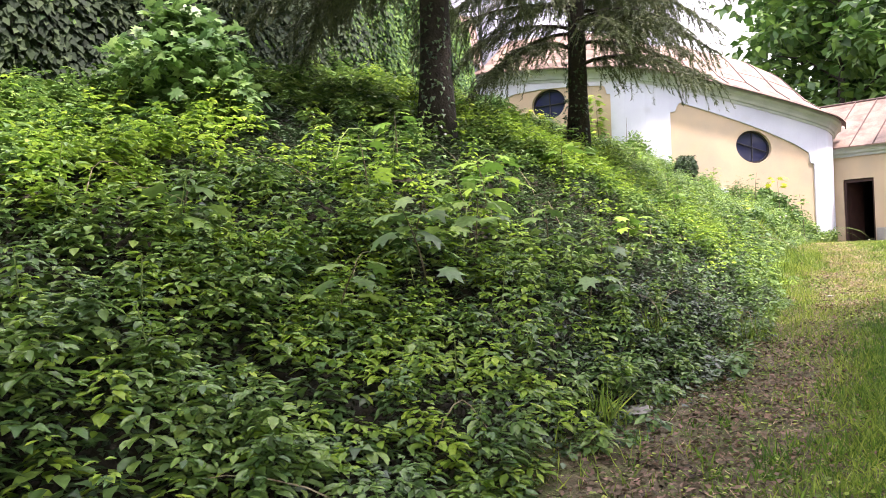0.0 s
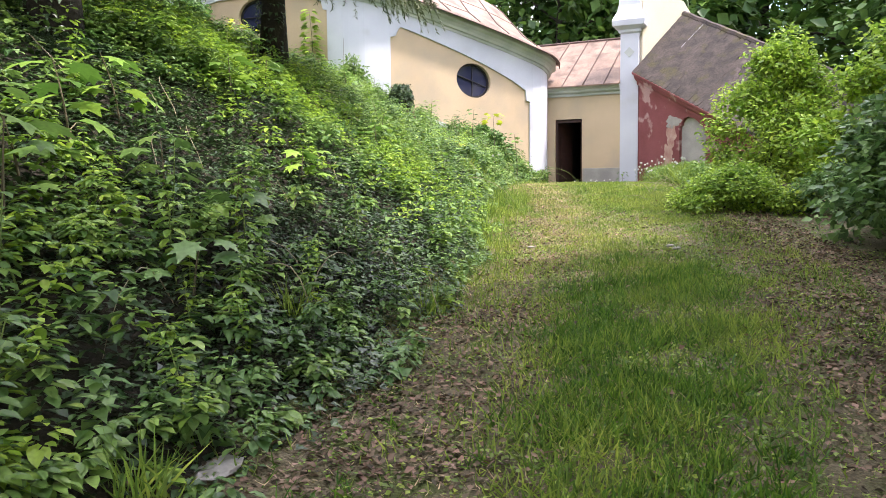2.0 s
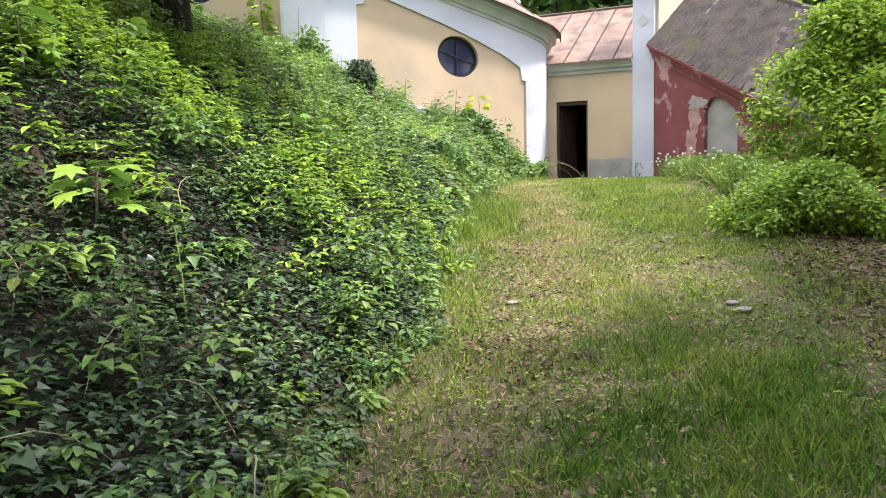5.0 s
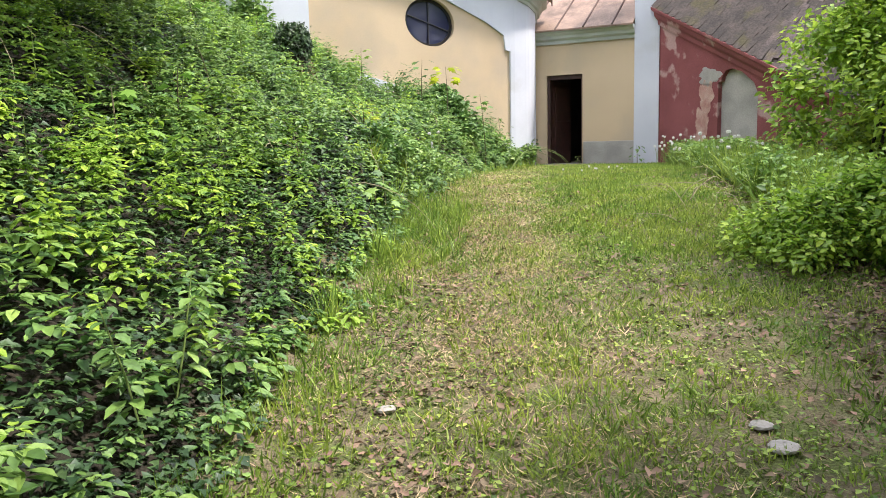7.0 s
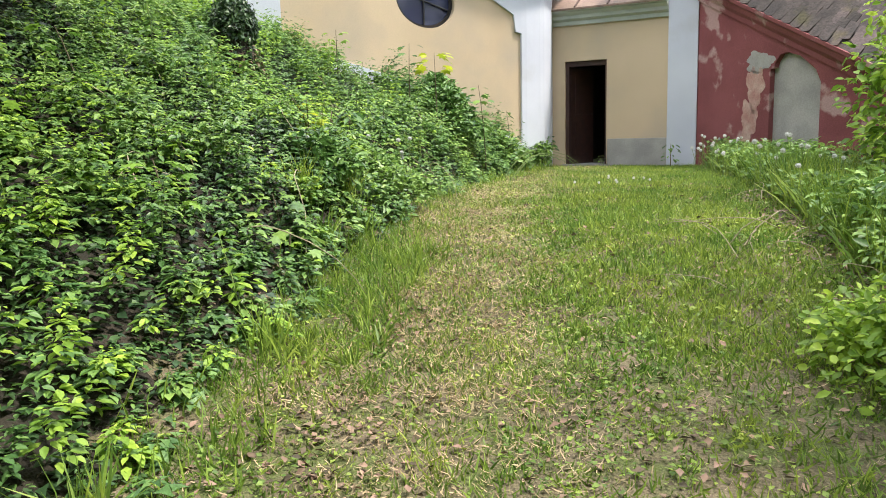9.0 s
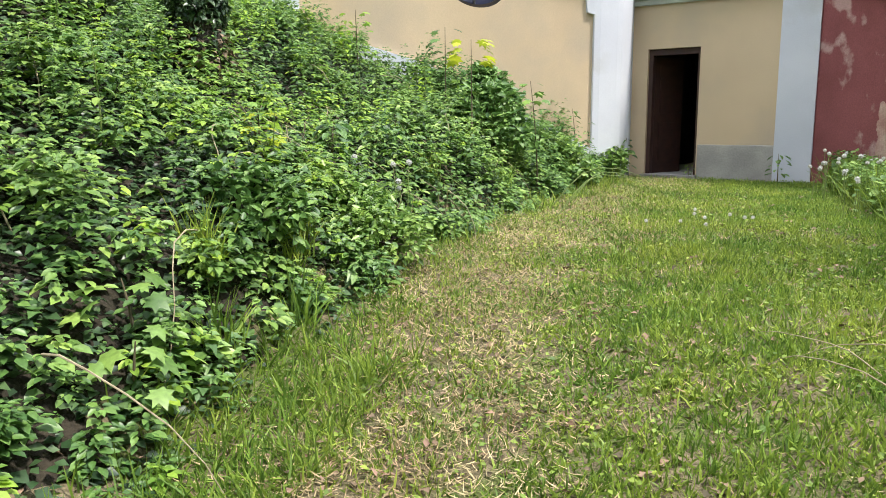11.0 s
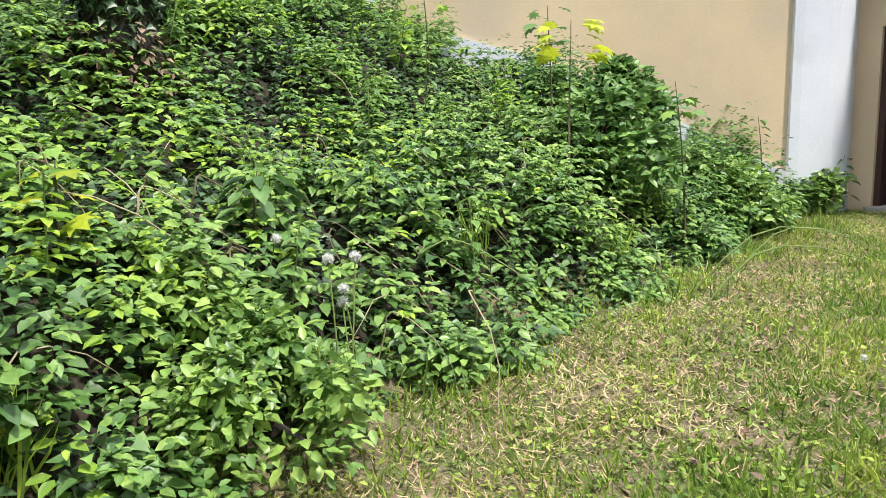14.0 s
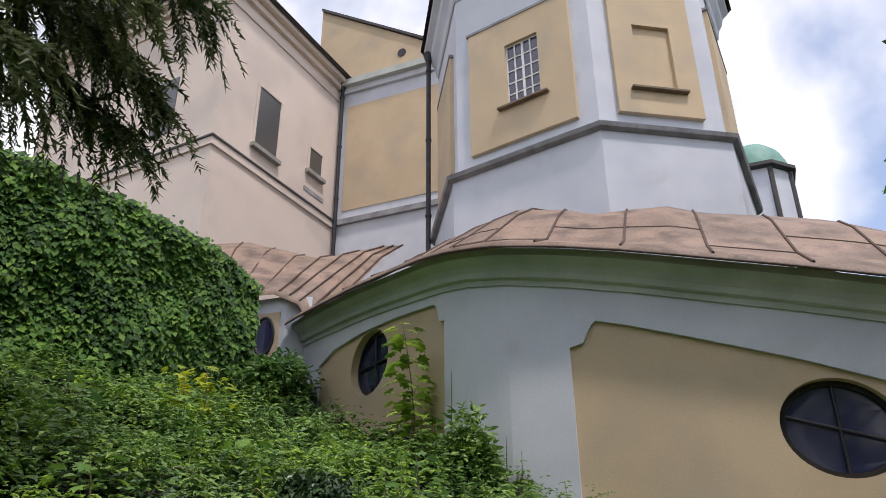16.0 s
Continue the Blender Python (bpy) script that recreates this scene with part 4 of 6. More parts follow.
dens = np.interp(d, [3.2, 5.5, 9], [1.0, 0.42, 0.24])
keep = (d > 0.05) & (rng.random(len(x)) < dens * np.clip(d * 3, 0.25, 1))
x, y, d = x[keep], y[keep], d[keep]


def shaded(a, b):
    """Where the conifers keep the herbs down and ivy covers all."""
    # second blob: dark ivy put there in place of canopy shade
    return np.clip(1.3 - np.hypot((a - 1.9) / 3.5, (b + 17.9) / 4.0), 0, 1) + 0.8 * np.clip(1.2 - np.hypot((a + 0.8) / 2.6, (b + 20.8) / 2.8), 0, 1) + 0.5 * (patch(a, b, 0.9, 1.0) - 0.5)


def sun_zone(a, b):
    """Where leaves take a yellow-green that stands in for sunlight on the bank."""
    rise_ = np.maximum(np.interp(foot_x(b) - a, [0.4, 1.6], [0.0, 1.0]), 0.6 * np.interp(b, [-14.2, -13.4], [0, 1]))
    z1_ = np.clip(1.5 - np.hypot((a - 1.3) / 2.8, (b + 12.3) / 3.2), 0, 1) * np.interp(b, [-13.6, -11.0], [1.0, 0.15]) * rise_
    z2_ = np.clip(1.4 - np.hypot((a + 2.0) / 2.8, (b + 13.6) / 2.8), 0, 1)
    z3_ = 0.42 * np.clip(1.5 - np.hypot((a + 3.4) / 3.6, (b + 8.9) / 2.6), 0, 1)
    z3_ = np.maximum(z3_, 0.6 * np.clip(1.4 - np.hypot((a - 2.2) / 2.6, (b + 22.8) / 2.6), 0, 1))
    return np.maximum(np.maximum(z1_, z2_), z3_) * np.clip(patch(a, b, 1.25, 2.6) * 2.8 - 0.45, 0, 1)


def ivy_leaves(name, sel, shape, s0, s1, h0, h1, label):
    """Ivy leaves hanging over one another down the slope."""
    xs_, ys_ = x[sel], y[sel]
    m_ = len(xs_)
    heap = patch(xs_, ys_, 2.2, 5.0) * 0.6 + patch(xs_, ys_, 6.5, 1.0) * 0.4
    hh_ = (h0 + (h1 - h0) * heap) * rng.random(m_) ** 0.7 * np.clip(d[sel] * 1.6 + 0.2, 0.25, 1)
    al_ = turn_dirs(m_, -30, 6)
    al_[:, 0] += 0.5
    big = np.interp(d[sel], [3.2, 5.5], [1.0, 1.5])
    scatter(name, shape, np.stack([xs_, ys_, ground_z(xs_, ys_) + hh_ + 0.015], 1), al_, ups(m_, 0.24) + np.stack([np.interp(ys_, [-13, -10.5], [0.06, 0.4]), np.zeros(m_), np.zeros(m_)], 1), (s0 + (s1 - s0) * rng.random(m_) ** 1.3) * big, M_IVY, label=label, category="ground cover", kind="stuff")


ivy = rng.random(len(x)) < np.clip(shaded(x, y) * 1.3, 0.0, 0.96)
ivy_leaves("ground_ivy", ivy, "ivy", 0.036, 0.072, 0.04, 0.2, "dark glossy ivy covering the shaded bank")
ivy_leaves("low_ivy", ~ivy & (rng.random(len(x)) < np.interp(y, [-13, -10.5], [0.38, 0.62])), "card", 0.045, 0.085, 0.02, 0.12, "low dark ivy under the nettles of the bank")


def herbs(name, n_plants, per, h0, h1, r0, r1, l0, l1, mat, label, box_, ok, shape="herb", droop=0.32):
    """Plants with a stem each, their leaves spreading in tiers, widest low down."""
    sx, sy = sow(n_plants, *box_)
    dd = foot_x(sy) - sx + 0.33 * (patch(sx, sy, 1.6, 0.4) - 0.5)
    keep_ = (dd > 0.06) & (rng.random(len(sx)) < np.interp(dd, [4.6, 7, 10], [1, 0.45, 0.25])) & ok(sx, sy)
    sx, sy, dd = sx[keep_], sy[keep_], dd[keep_]
    m_ = len(sx)
    big = np.interp(dd, [3.5, 6], [1.0, 1.45]) * np.interp(sy, [-17, -12.5], [1.0, 0.76])
    mound = np.clip(0.62 * patch(sx, sy, 2.3, 5.0) + 0.38 * patch(sx, sy, 5.2, 2.2), 0, 1)
    hh_ = (h0 + (h1 - h0) * np.clip(mound * 2.0 - 0.5, 0, 1)) * rng.uniform(0.72, 1.18, m_) * np.clip(dd * 1.3 + 0.3, 0.35, 1)
    rr_ = rng.uniform(r0, r1, m_) * np.interp(dd, [3.5, 6], [1.0, 1.4])
    lean_ = rng.normal(0, 0.12, (m_, 2)) + np.array([0.14, 0])
    gz_ = ground_z(sx, sy)
    # out of the trees' shade the leaves turn their faces down the slope
    open_ = np.interp(sy, [-13, -10.5], [0.0, 1.0])
    P_, A_, U_, S_ = [], [], [], []
    for k_ in range(per):
        t_ = (0.3 + 0.7 * ((k_ + rng.random(m_)) / per) ** 0.75)
        tier = np.round(t_ * 5) / 5 * 0.75 + t_ * 0.25
        w_ = rng.uniform(0, 2 * np.pi, m_)
        o_ = np.stack([np.cos(w_), np.sin(w_)], 1)
        out_ = rr_ * (1.12 - 0.9 * tier) * rng.uniform(0.25, 1.0, m_)
        xy = np.stack([sx, sy], 1) + lean_ * (hh_ * tier)[:, None] + o_ * out_[:, None]
        P_.append(np.concatenate([xy, (gz_ + hh_ * tier * (1 - 0.12 * out_ / rr_))[:, None]], 1))
        A_.append(np.concatenate([o_ + rng.normal(0, 0.25, (m_, 2)) + np.array([0.2, 0]), (rng.uniform(-1.5, 0.25, m_) * droop + 0.25 * (tier > 0.93))[:, None]], 1))
        U_.append(np.concatenate([o_ * 0.1 + rng.normal(0, 0.18, (m_, 2)) + open_[:, None] * np.array([0.42, -0.05]), np.ones((m_, 1))], 1))
        S_.append(rng.uniform(l0, l1, m_) * (1.1 - 0.5 * np.clip((tier - 0.7) / 0.3, 0, 1)) * big)
    scatter(name, shape, np.concatenate(P_), np.concatenate(A_), np.concatenate(U_), np.concatenate(S_), mat, label=label, category="ground cover", kind="stuff")


BANK = (-9.4, 5.5, -28, -0.25)
chance = lambda a, p: rng.random(len(a)) < p
open_ground = lambda a, b: np.clip(1.12 - 1.25 * shaded(a, b), 0.12, 1)
# More dark nettle leaf along the foot, partly in place of tree shade.
low_band = lambda a, b: np.clip(1.6 - (foot_x(b) - a), 0, 1) * np.interp(b, [-11, -9], [1, 0.2])
herbs("ground_elder", 17500, 30, 0.14, 0.5, 0.10, 0.2, 0.06, 0.115, M_HERB, "dense green ground elder on the bank", BANK, lambda a, b: chance(a, open_ground(a, b) * (1 - 0.8 * sun_zone(a, b)) * (1 - 0.6 * low_band(a, b)) * np.clip(patch(a, b, 1.5, 7.0) * 2.4 - 0.3, 0.25, 1)))
herbs("bank_nettles", 10500, 26, 0.2, 0.55, 0.07, 0.14, 0.055, 0.10, M_NETTLE, "upright green nettles on the bank", BANK, lambda a, b: chance(a, open_ground(a, b) * (1 - 0.85 * sun_zone(a, b)) * np.clip(patch(a, b, 1.2, 3.3) * 3 - 1.0 + 0.8 * low_band(a, b), 0.08, 1)))
# sunlight on the bank is painted with this brighter leaf colour
herbs("sunlit_nettles", 19000, 24, 0.16, 0.5, 0.09, 0.16, 0.055, 0.10, M_LIME, "nettles coloured yellow-green for sunlight on the bank", BANK, lambda a, b: chance(a, 0.012 + 1.4 * sun_zone(a, b)))
herbs("bramble", 6200, 18, 0.12, 0.42, 0.12, 0.22, 0.06, 0.11, M_BUSH, "broad bramble leaves among the nettles", BANK, lambda a, b: chance(a, open_ground(a, b) * np.clip(patch(a, b, 1.7, 9.1) * 3 - 1.1, 0.05, 1)), "ivy", 0.55)
herbs("wall_weeds", 2600, 22, 0.35, 0.75, 0.08, 0.15, 0.07, 0.12, M_NETTLE, "tall weeds in the corner by the white pilaster", (-2.0, 0.5, -4.2, -0.3), lambda a, b: chance(a, 0.6))
herbs("foot_herbs", 27000, 12, 0.06, 0.24, 0.05, 0.1, 0.035, 0.065, M_NETTLE, "small green herbs along the foot of the bank", BANK, lambda a, b: chance(a, np.clip(1.3 - (foot_x(b) - a), 0, 1)))

# long grass and stalks at the foot of the bank
n = 3000
yy = rng.uniform(-26, -0.4, n)
xx = foot_x(yy) + rng.normal(0.0, 0.22, n)
ok = (patch(xx, yy, 1.4, 3.0) > np.interp(yy, [-16, -13], [0.75, 0.5])) & outdoors(xx, yy)
xx, yy = xx[ok], yy[ok]
n = len(xx)
scatter("long_grass", "blade", np.stack([xx, yy, ground_z(xx, yy)], 1), turn_dirs(n, 50, 88), turn_dirs(n, -10, 10), rng.uniform(0.08, 0.24, n), M_GRASS, label="long uncut grass at the foot of the bank", category="grass", kind="stuff", width=rng.uniform(0.07, 0.13, n))

# path: mown grass, dry clippings and fallen leaves, in patches with torn edges
def torn(a, b, f, p):
    """Patches with ragged edges, from 0 to 1."""
    return np.clip((0.55 * patch(a, b, f, p) + 0.3 * patch(a, b, f * 2.7, p + 1.3) + 0.15 * patch(a, b, f * 6.1, p + 4.0) - 0.5) * 4.5 + 0.5, 0, 1)


x, y = sow(560000, -0.4, 9.5, -28, 0)
e = x - foot_x(y)
ok = (e > -0.3) & (e < 4.6)
x, y, e = x[ok], y[ok], e[ok]
mid = np.interp(y, [-28, -20, -16, -13, -9, -5, 0], [1.75, 1.6, 1.9, 2.2, 2.7, 2.5, 1.6])
half = np.interp(y, [-28, -20, -16, -13, -9, -5, 0], [0.62, 0.66, 1.0, 1.2, 1.25, 1.5, 1.6])
strip_ = np.clip(1.4 - np.abs(e - mid) / half, 0, 1)
green = strip_ * (0.55 + 0.8 * torn(x, y, 1.9, 2.0)) + 0.8 * np.clip((e - 1.4) / 0.5, 0, 1) * np.interp(y, [-11, -9, -1, 0], [0, 1, 1, 0])
green += 0.5 * np.exp(-(e / 0.28) ** 2) * np.clip(torn(x, y, 1.3, 5.0), 0.15, 1) * np.interp(y, [-16, -13], [0.05, 1.0])
green += 0.8 * np.exp(-((x - 2.55) / 0.55) ** 2 - ((y + 10.6) / 0.9) ** 2)
ok = rng.random(len(x)) < np.clip(green, np.interp(y, [-18, -15.5, -12], [0.08, 0.55, 0.62]) * (e < 3.6), 1)
gx_, gy_ = x[ok], y[ok]
n = len(gx_)
tall = 0.55 + 0.75 * torn(gx_, gy_, 2.4, 4.0)
scatter("mown_grass", "blade", np.stack([gx_, gy_, ground_z(gx_, gy_) - 0.004], 1), turn_dirs(n, 25, 85), turn_dirs(n, -20, 30), rng.uniform(0.03, 0.085, n) * tall * np.interp(gy_, [-17, -13], [1.55, 0.9]), M_GRASS, label="short mown green grass on the path", category="grass", kind="stuff", width=rng.uniform(0.06, 0.11, n))
x, y = sow(700000, -0.2, 9.0, -24, -0.3)
e = x - foot_x(y)
want = np.clip(1.15 - np.abs(e - np.interp(y, [-16, -9], [0.9, 0.75])) / np.interp(y, [-16, -8], [1.2, 0.95]), 0, 1) * np.interp(y, [-24, -18, -14, -12, -8, 0], [0.08, 0.2, 0.6, 0.85, 1.0, 0.5]) * (0.2 + 0.7 * torn(x, y, 1.5, 6.0)) + 0.5 * torn(x, y, 1.9, 8.3) * np.interp(y, [-20, -15], [0.05, 0.6]) * np.interp(e, [1.6, 2.4], [1, 0.35])
ok = (e > -0.15) & (e < 4.3) & (rng.random(len(x)) < np.clip(want, 0.03, 1))
sx_, sy_ = x[ok], y[ok]
n = len(sx_)
scatter("dry_clippings", "blade", np.stack([sx_, sy_, ground_z(sx_, sy_) + rng.uniform(0.002, 0.035, n)], 1), turn_dirs(n, -6, 24), ups(n, 0.5), rng.uniform(0.02, 0.065, n), M_STRAW, label="dry yellow grass clippings on the path", category="clippings", kind="stuff", width=rng.uniform(0.03, 0.065, n))
x, y = sow(360000, 0.5, 12.0, -28, -2)
e = x - foot_x(y)
left = np.clip(1.25 - np.abs(e - 0.5) / 0.7, 0, 1) * np.interp(y, [-28, -21, -17, -15.8, -14.4, -12.5, -9], [0.8, 1.0, 0.95, 0.7, 0.35, 0.25, 0.06]) * (0.45 + 0.7 * torn(x, y, 1.4, 1.1))
right = np.clip((e - 2.25 - 0.55 * np.clip((y + 17) / 4, 0, 1.6)) / 0.6, 0, 1) * np.interp(y, [-28, -17, -12, -9, -5], [1, 1, 0.9, 0.6, 0.2])
want = np.maximum(np.maximum(left, right) * (0.75 + 0.6 * patch(x, y, 1.9, 3.0)), np.interp(y, [-18, -10], [0.16, 0.1]) * torn(x, y, 2.2, 0.3) * (e < 4))
ok = (e > -0.5) & (rng.random(len(x)) < np.clip(want, 0.02, 1) * np.where(e > 4.2, 0.15, 1))
lx_, ly_ = x[ok], y[ok]
n = len(lx_)
scatter("leaf_litter", "dead", np.stack([lx_, ly_, ground_z(lx_, ly_) + rng.uniform(0.002, 0.03, n)], 1), turn_dirs(n, -10, 25), ups(n, 0.45), rng.uniform(0.025, 0.06, n), M_LITTER, label="brown fallen leaves beside the path", category="leaf litter", kind="stuff")


# denser tussocks: a lush strip up the middle, trodden tufts nearer the door
def tussocks(name, n_, x0, x1, y0, y1, mat, label, per, l0, l1, ok_):
    tx, ty = sow(n_, x0, x1, y0, y1)
    keep_ = ok_(tx, ty, tx - foot_x(ty))
    tx, ty = np.repeat(tx[keep_], per), np.repeat(ty[keep_], per)
    m_ = len(tx)
    tx, ty = tx + rng.normal(0, 0.028, m_), ty + rng.normal(0, 0.028, m_)
    scatter(name, "blade", np.stack([tx, ty, ground_z(tx, ty) - 0.003], 1), turn_dirs(m_, 20, 85), turn_dirs(m_, -20, 20), rng.uniform(l0, l1, m_), mat, label=label, category="grass", kind="stuff", width=rng.uniform(0.07, 0.13, m_))


tussocks("lush_grass", 13000, 4.5, 8.5, -26, -15.2, M_LUSH, "lush green grass in the middle of the path", 9, 0.05, 0.12, lambda a, b, c: rng.random(len(a)) < np.clip(1.5 - np.abs(c - np.interp(b, [-26, -20, -14, -12], [1.6, 1.5, 1.9, 2.2])) / 0.6, 0.04, 1) * np.clip(patch(a, b, 2.3, 1.7) * 2 - 0.35, 0.1, 1))
tussocks("trodden_grass", 7500, 1.2, 6.0, -12, -0.6, M_GRASS, "short trodden grass tufts in the path", 8, 0.03, 0.075, lambda a, b, c: (c > -0.1) & (c < 4.2) & (rng.random(len(a)) < np.clip(patch(a, b, 3.1, 2.7) * 2.4 - 0.75, 0.06, 1)))
tussocks("dry_tufts", 3600, 1.2, 6.0, -12, -1.2, M_STRAW, "dry yellowed grass tufts in the path", 8, 0.025, 0.06, lambda a, b, c: (c > -0.1) & (c < 1.5) & (rng.random(len(a)) < np.clip(patch(a, b, 2.7, 5.7) * 2.4 - 0.8, 0.03, 1)))

tussocks("path_turf", 9000, 0.8, 5.5, -11, -0.5, M_GRASS, "dense green turf beside the trodden strip", 9, 0.04, 0.09, lambda a, b, c: (c > np.interp(b, [-9, -3], [1.35, 0.8])) & (c < 3.4) & (rng.random(len(a)) < np.clip(patch(a, b, 2.9, 0.6) * 2.2 - 0.2, 0.15, 1)))
tussocks("long_tufts", 480, 1.6, 3.3, -11.8, -9.6, M_GRASS, "long bright grass left standing at the foot of the bank", 10, 0.08, 0.19, lambda a, b, c: (c > -0.25) & (c < 0.55))
tussocks("foot_grass", 12000, -0.4, 5.8, -25, -0.6, M_GRASS, "grass tufts along the foot of the bank", 8, 0.05, 0.13, lambda a, b, c: (np.abs(c) < 0.3) & (patch(a, b, 2.0, 0.7) > np.interp(b, [-16, -13], [0.85, 0.4])))

# low clover and plantain leaves in the turf
x, y = sow(120000, -0.3, 8.0, -26, -0.2)
e = x - foot_x(y)
ok = (e > -0.3) & (e < 4.5) & (rng.random(len(x)) < 0.25 + 0.75 * (patch(x, y, 2.6, 8.0) > 0.52))
cx_, cy_ = x[ok], y[ok]
n = len(cx_)
scatter("turf_herbs", "card", np.stack([cx_, cy_, ground_z(cx_, cy_) + rng.uniform(0.01, 0.045, n)], 1), turn_dirs(n, -10, 30), ups(n, 0.35), rng.uniform(0.015, 0.038, n), M_GRASS, label="small clover leaves in the mown turf", category="grass", kind="stuff")


# ---- shrubs, trees ----
def clumps(centres, radius, per, flat=0.75):
    """Leaf places in overlapping uneven clumps, denser towards their skins."""
    c = np.repeat(np.array(centres), per, 0)
    r = np.repeat(np.broadcast_to(radius, (len(centres),)), per)
    q = unit(rng.normal(0, 1, (len(c), 3)))
    k = (rng.random(len(c)) ** 0.45 * r)[:, None]
    return c + q * k * np.array([1, 1, flat]), q


def shrub(name, label, at, rx, ry, h, n_clumps, per, size, mat, shape="herb", rc=0.35, low=0.1):
    """Stems with leaf clumps in an uneven dome."""
    x0, y0 = at
    z0 = float(ground_z(x0, y0))
    sh = thing(name, label, "shrub", (x0, y0, z0))
    cs = []
    for k in range(n_clumps):
        w, r, t = rng.uniform(0, 2 * np.pi), rng.random() ** 0.5, rng.random()
        zz = low + (h - low) * t * (1 - 0.45 * r * r) * rng.uniform(0.85, 1.1)
        bulge = math.sin(min(1, t * 0.75 + 0.25) * math.pi) ** 0.5
        cx_, cy_ = x0 + rx * r * math.cos(w) * bulge, y0 + ry * r * math.sin(w) * bulge
        cs.append((cx_, cy_, max(z0, float(ground_z(cx_, cy_))) + zz))
    for k in range(0, n_clumps, max(1, n_clumps // 9)):
        c = Vector(cs[k])
        b = Vector((x0 + rng.normal(0, rx * 0.12), y0 + rng.normal(0, ry * 0.12), z0 - 0.03))
        under(part("stem", tube([b, b.lerp(c, 0.5) + Vector((0, 0, 0.1 * h)), c], [0.022, 0.014, 0.005], 5), M_BARK), sh)
    p, q = clumps(cs, rng.uniform(rc * 0.7, rc * 1.25, n_clumps), per)
    al = q * 0.8 + turn_dirs(len(p), -40, 25)
    scatter("foliage", shape, p, al, ups(len(p), 0.5) + q * 0.5, rng.uniform(size * 0.65, size * 1.3, len(p)), mat, sh)
    return sh


shrub("hedge_shrub", "low clipped shrub with long green leaves beside the path", (6.2, -11.0), 1.0, 0.75, 0.6, 70, 190, 0.06, M_ELDER, rc=0.26, low=0.05)
shrub("hedge_shrub", "low clipped shrub with long green leaves under the elder", (7.7, -11.3), 0.9, 0.8, 0.7, 55, 150, 0.065, M_BUSH, rc=0.28, low=0.05)
shrub("elder_bush", "rounded bright green elder bush in front of the red wall", (6.65, -6.3), 1.5, 1.5, 3.2, 130, 150, 0.1, M_ELDER, rc=0.42)
shrub("elder_bush", "tall green elder bush behind the low shrubs", (8.9, -8.3), 1.8, 1.6, 3.4, 110, 120, 0.12, M_ELDER, "card", rc=0.45)
shrub("dark_bush", "dense dark green bush leaning over the path edge", (8.75, -13.6), 1.35, 1.5, 2.5, 110, 130, 0.12, M_BUSH, "card", rc=0.4)
shrub("dark_bush", "dense green bush under the trees", (10.3, -16.5), 1.5, 1.8, 2.8, 80, 80, 0.13, M_BUSH, "card", rc=0.45)
shrub("dark_bush", "dense green bush under the trees", (10.8, -20.5), 1.5, 1.8, 2.6, 70, 90, 0.12, M_BUSH, "card", rc=0.45)
# bank shrubs
shrub("bank_shrub", "leafy green shrub growing against the chapel wall", (-4.0, -5.62), 0.35, 0.25, 0.8, 26, 70, 0.09, M_HERB, rc=0.22)
shrub("bank_shrub", "leafy green shrub in the corner by the ivy wall", (-8.5, -7.0), 0.6, 0.6, 1.2, 36, 80, 0.11, M_BUSH, rc=0.3)
shrub("bank_shrub", "leafy green shrub against the yellow wall", (-1.1, -3.25), 0.45, 0.4, 1.08, 34, 80, 0.10, M_BUSH, rc=0.2)
shrub("bank_shrub", "tall nettles at the corner of the doorway", (-0.3, -0.75), 0.3, 0.35, 0.6, 18, 60, 0.09, M_HERB, rc=0.16)
shrub("bank_shrub", "bushy maple growth below the ivy wall", (-1.0, -21.4), 0.8, 0.8, 1.5, 40, 60, 0.13, M_BUSH, "maple", 0.32)
shrub("bank_shrub", "broad green herb mound at the foot of the bank", (1.0, -8.4), 0.5, 0.45, 0.45, 34, 80, 0.06, M_HERB, rc=0.17, low=0.02)


shrub("bank_shrub", "broad-leaved green seedlings at the foot of the bank", (1.15, -9.5), 0.45, 0.4, 0.36, 26, 34, 0.075, M_NETTLE, rc=0.13, low=0.02)
shrub("bank_shrub", "tall green weeds in front of the yellow wall", (-0.25, -4.6), 0.5, 0.45, 0.75, 30, 60, 0.085, M_NETTLE, rc=0.18, low=0.05)
shrub("bank_shrub", "tall grassy weeds near the wall corner", (-0.25, -2.9), 0.5, 0.6, 0.6, 26, 70, 0.08, M_HERB, rc=0.18, low=0.05)


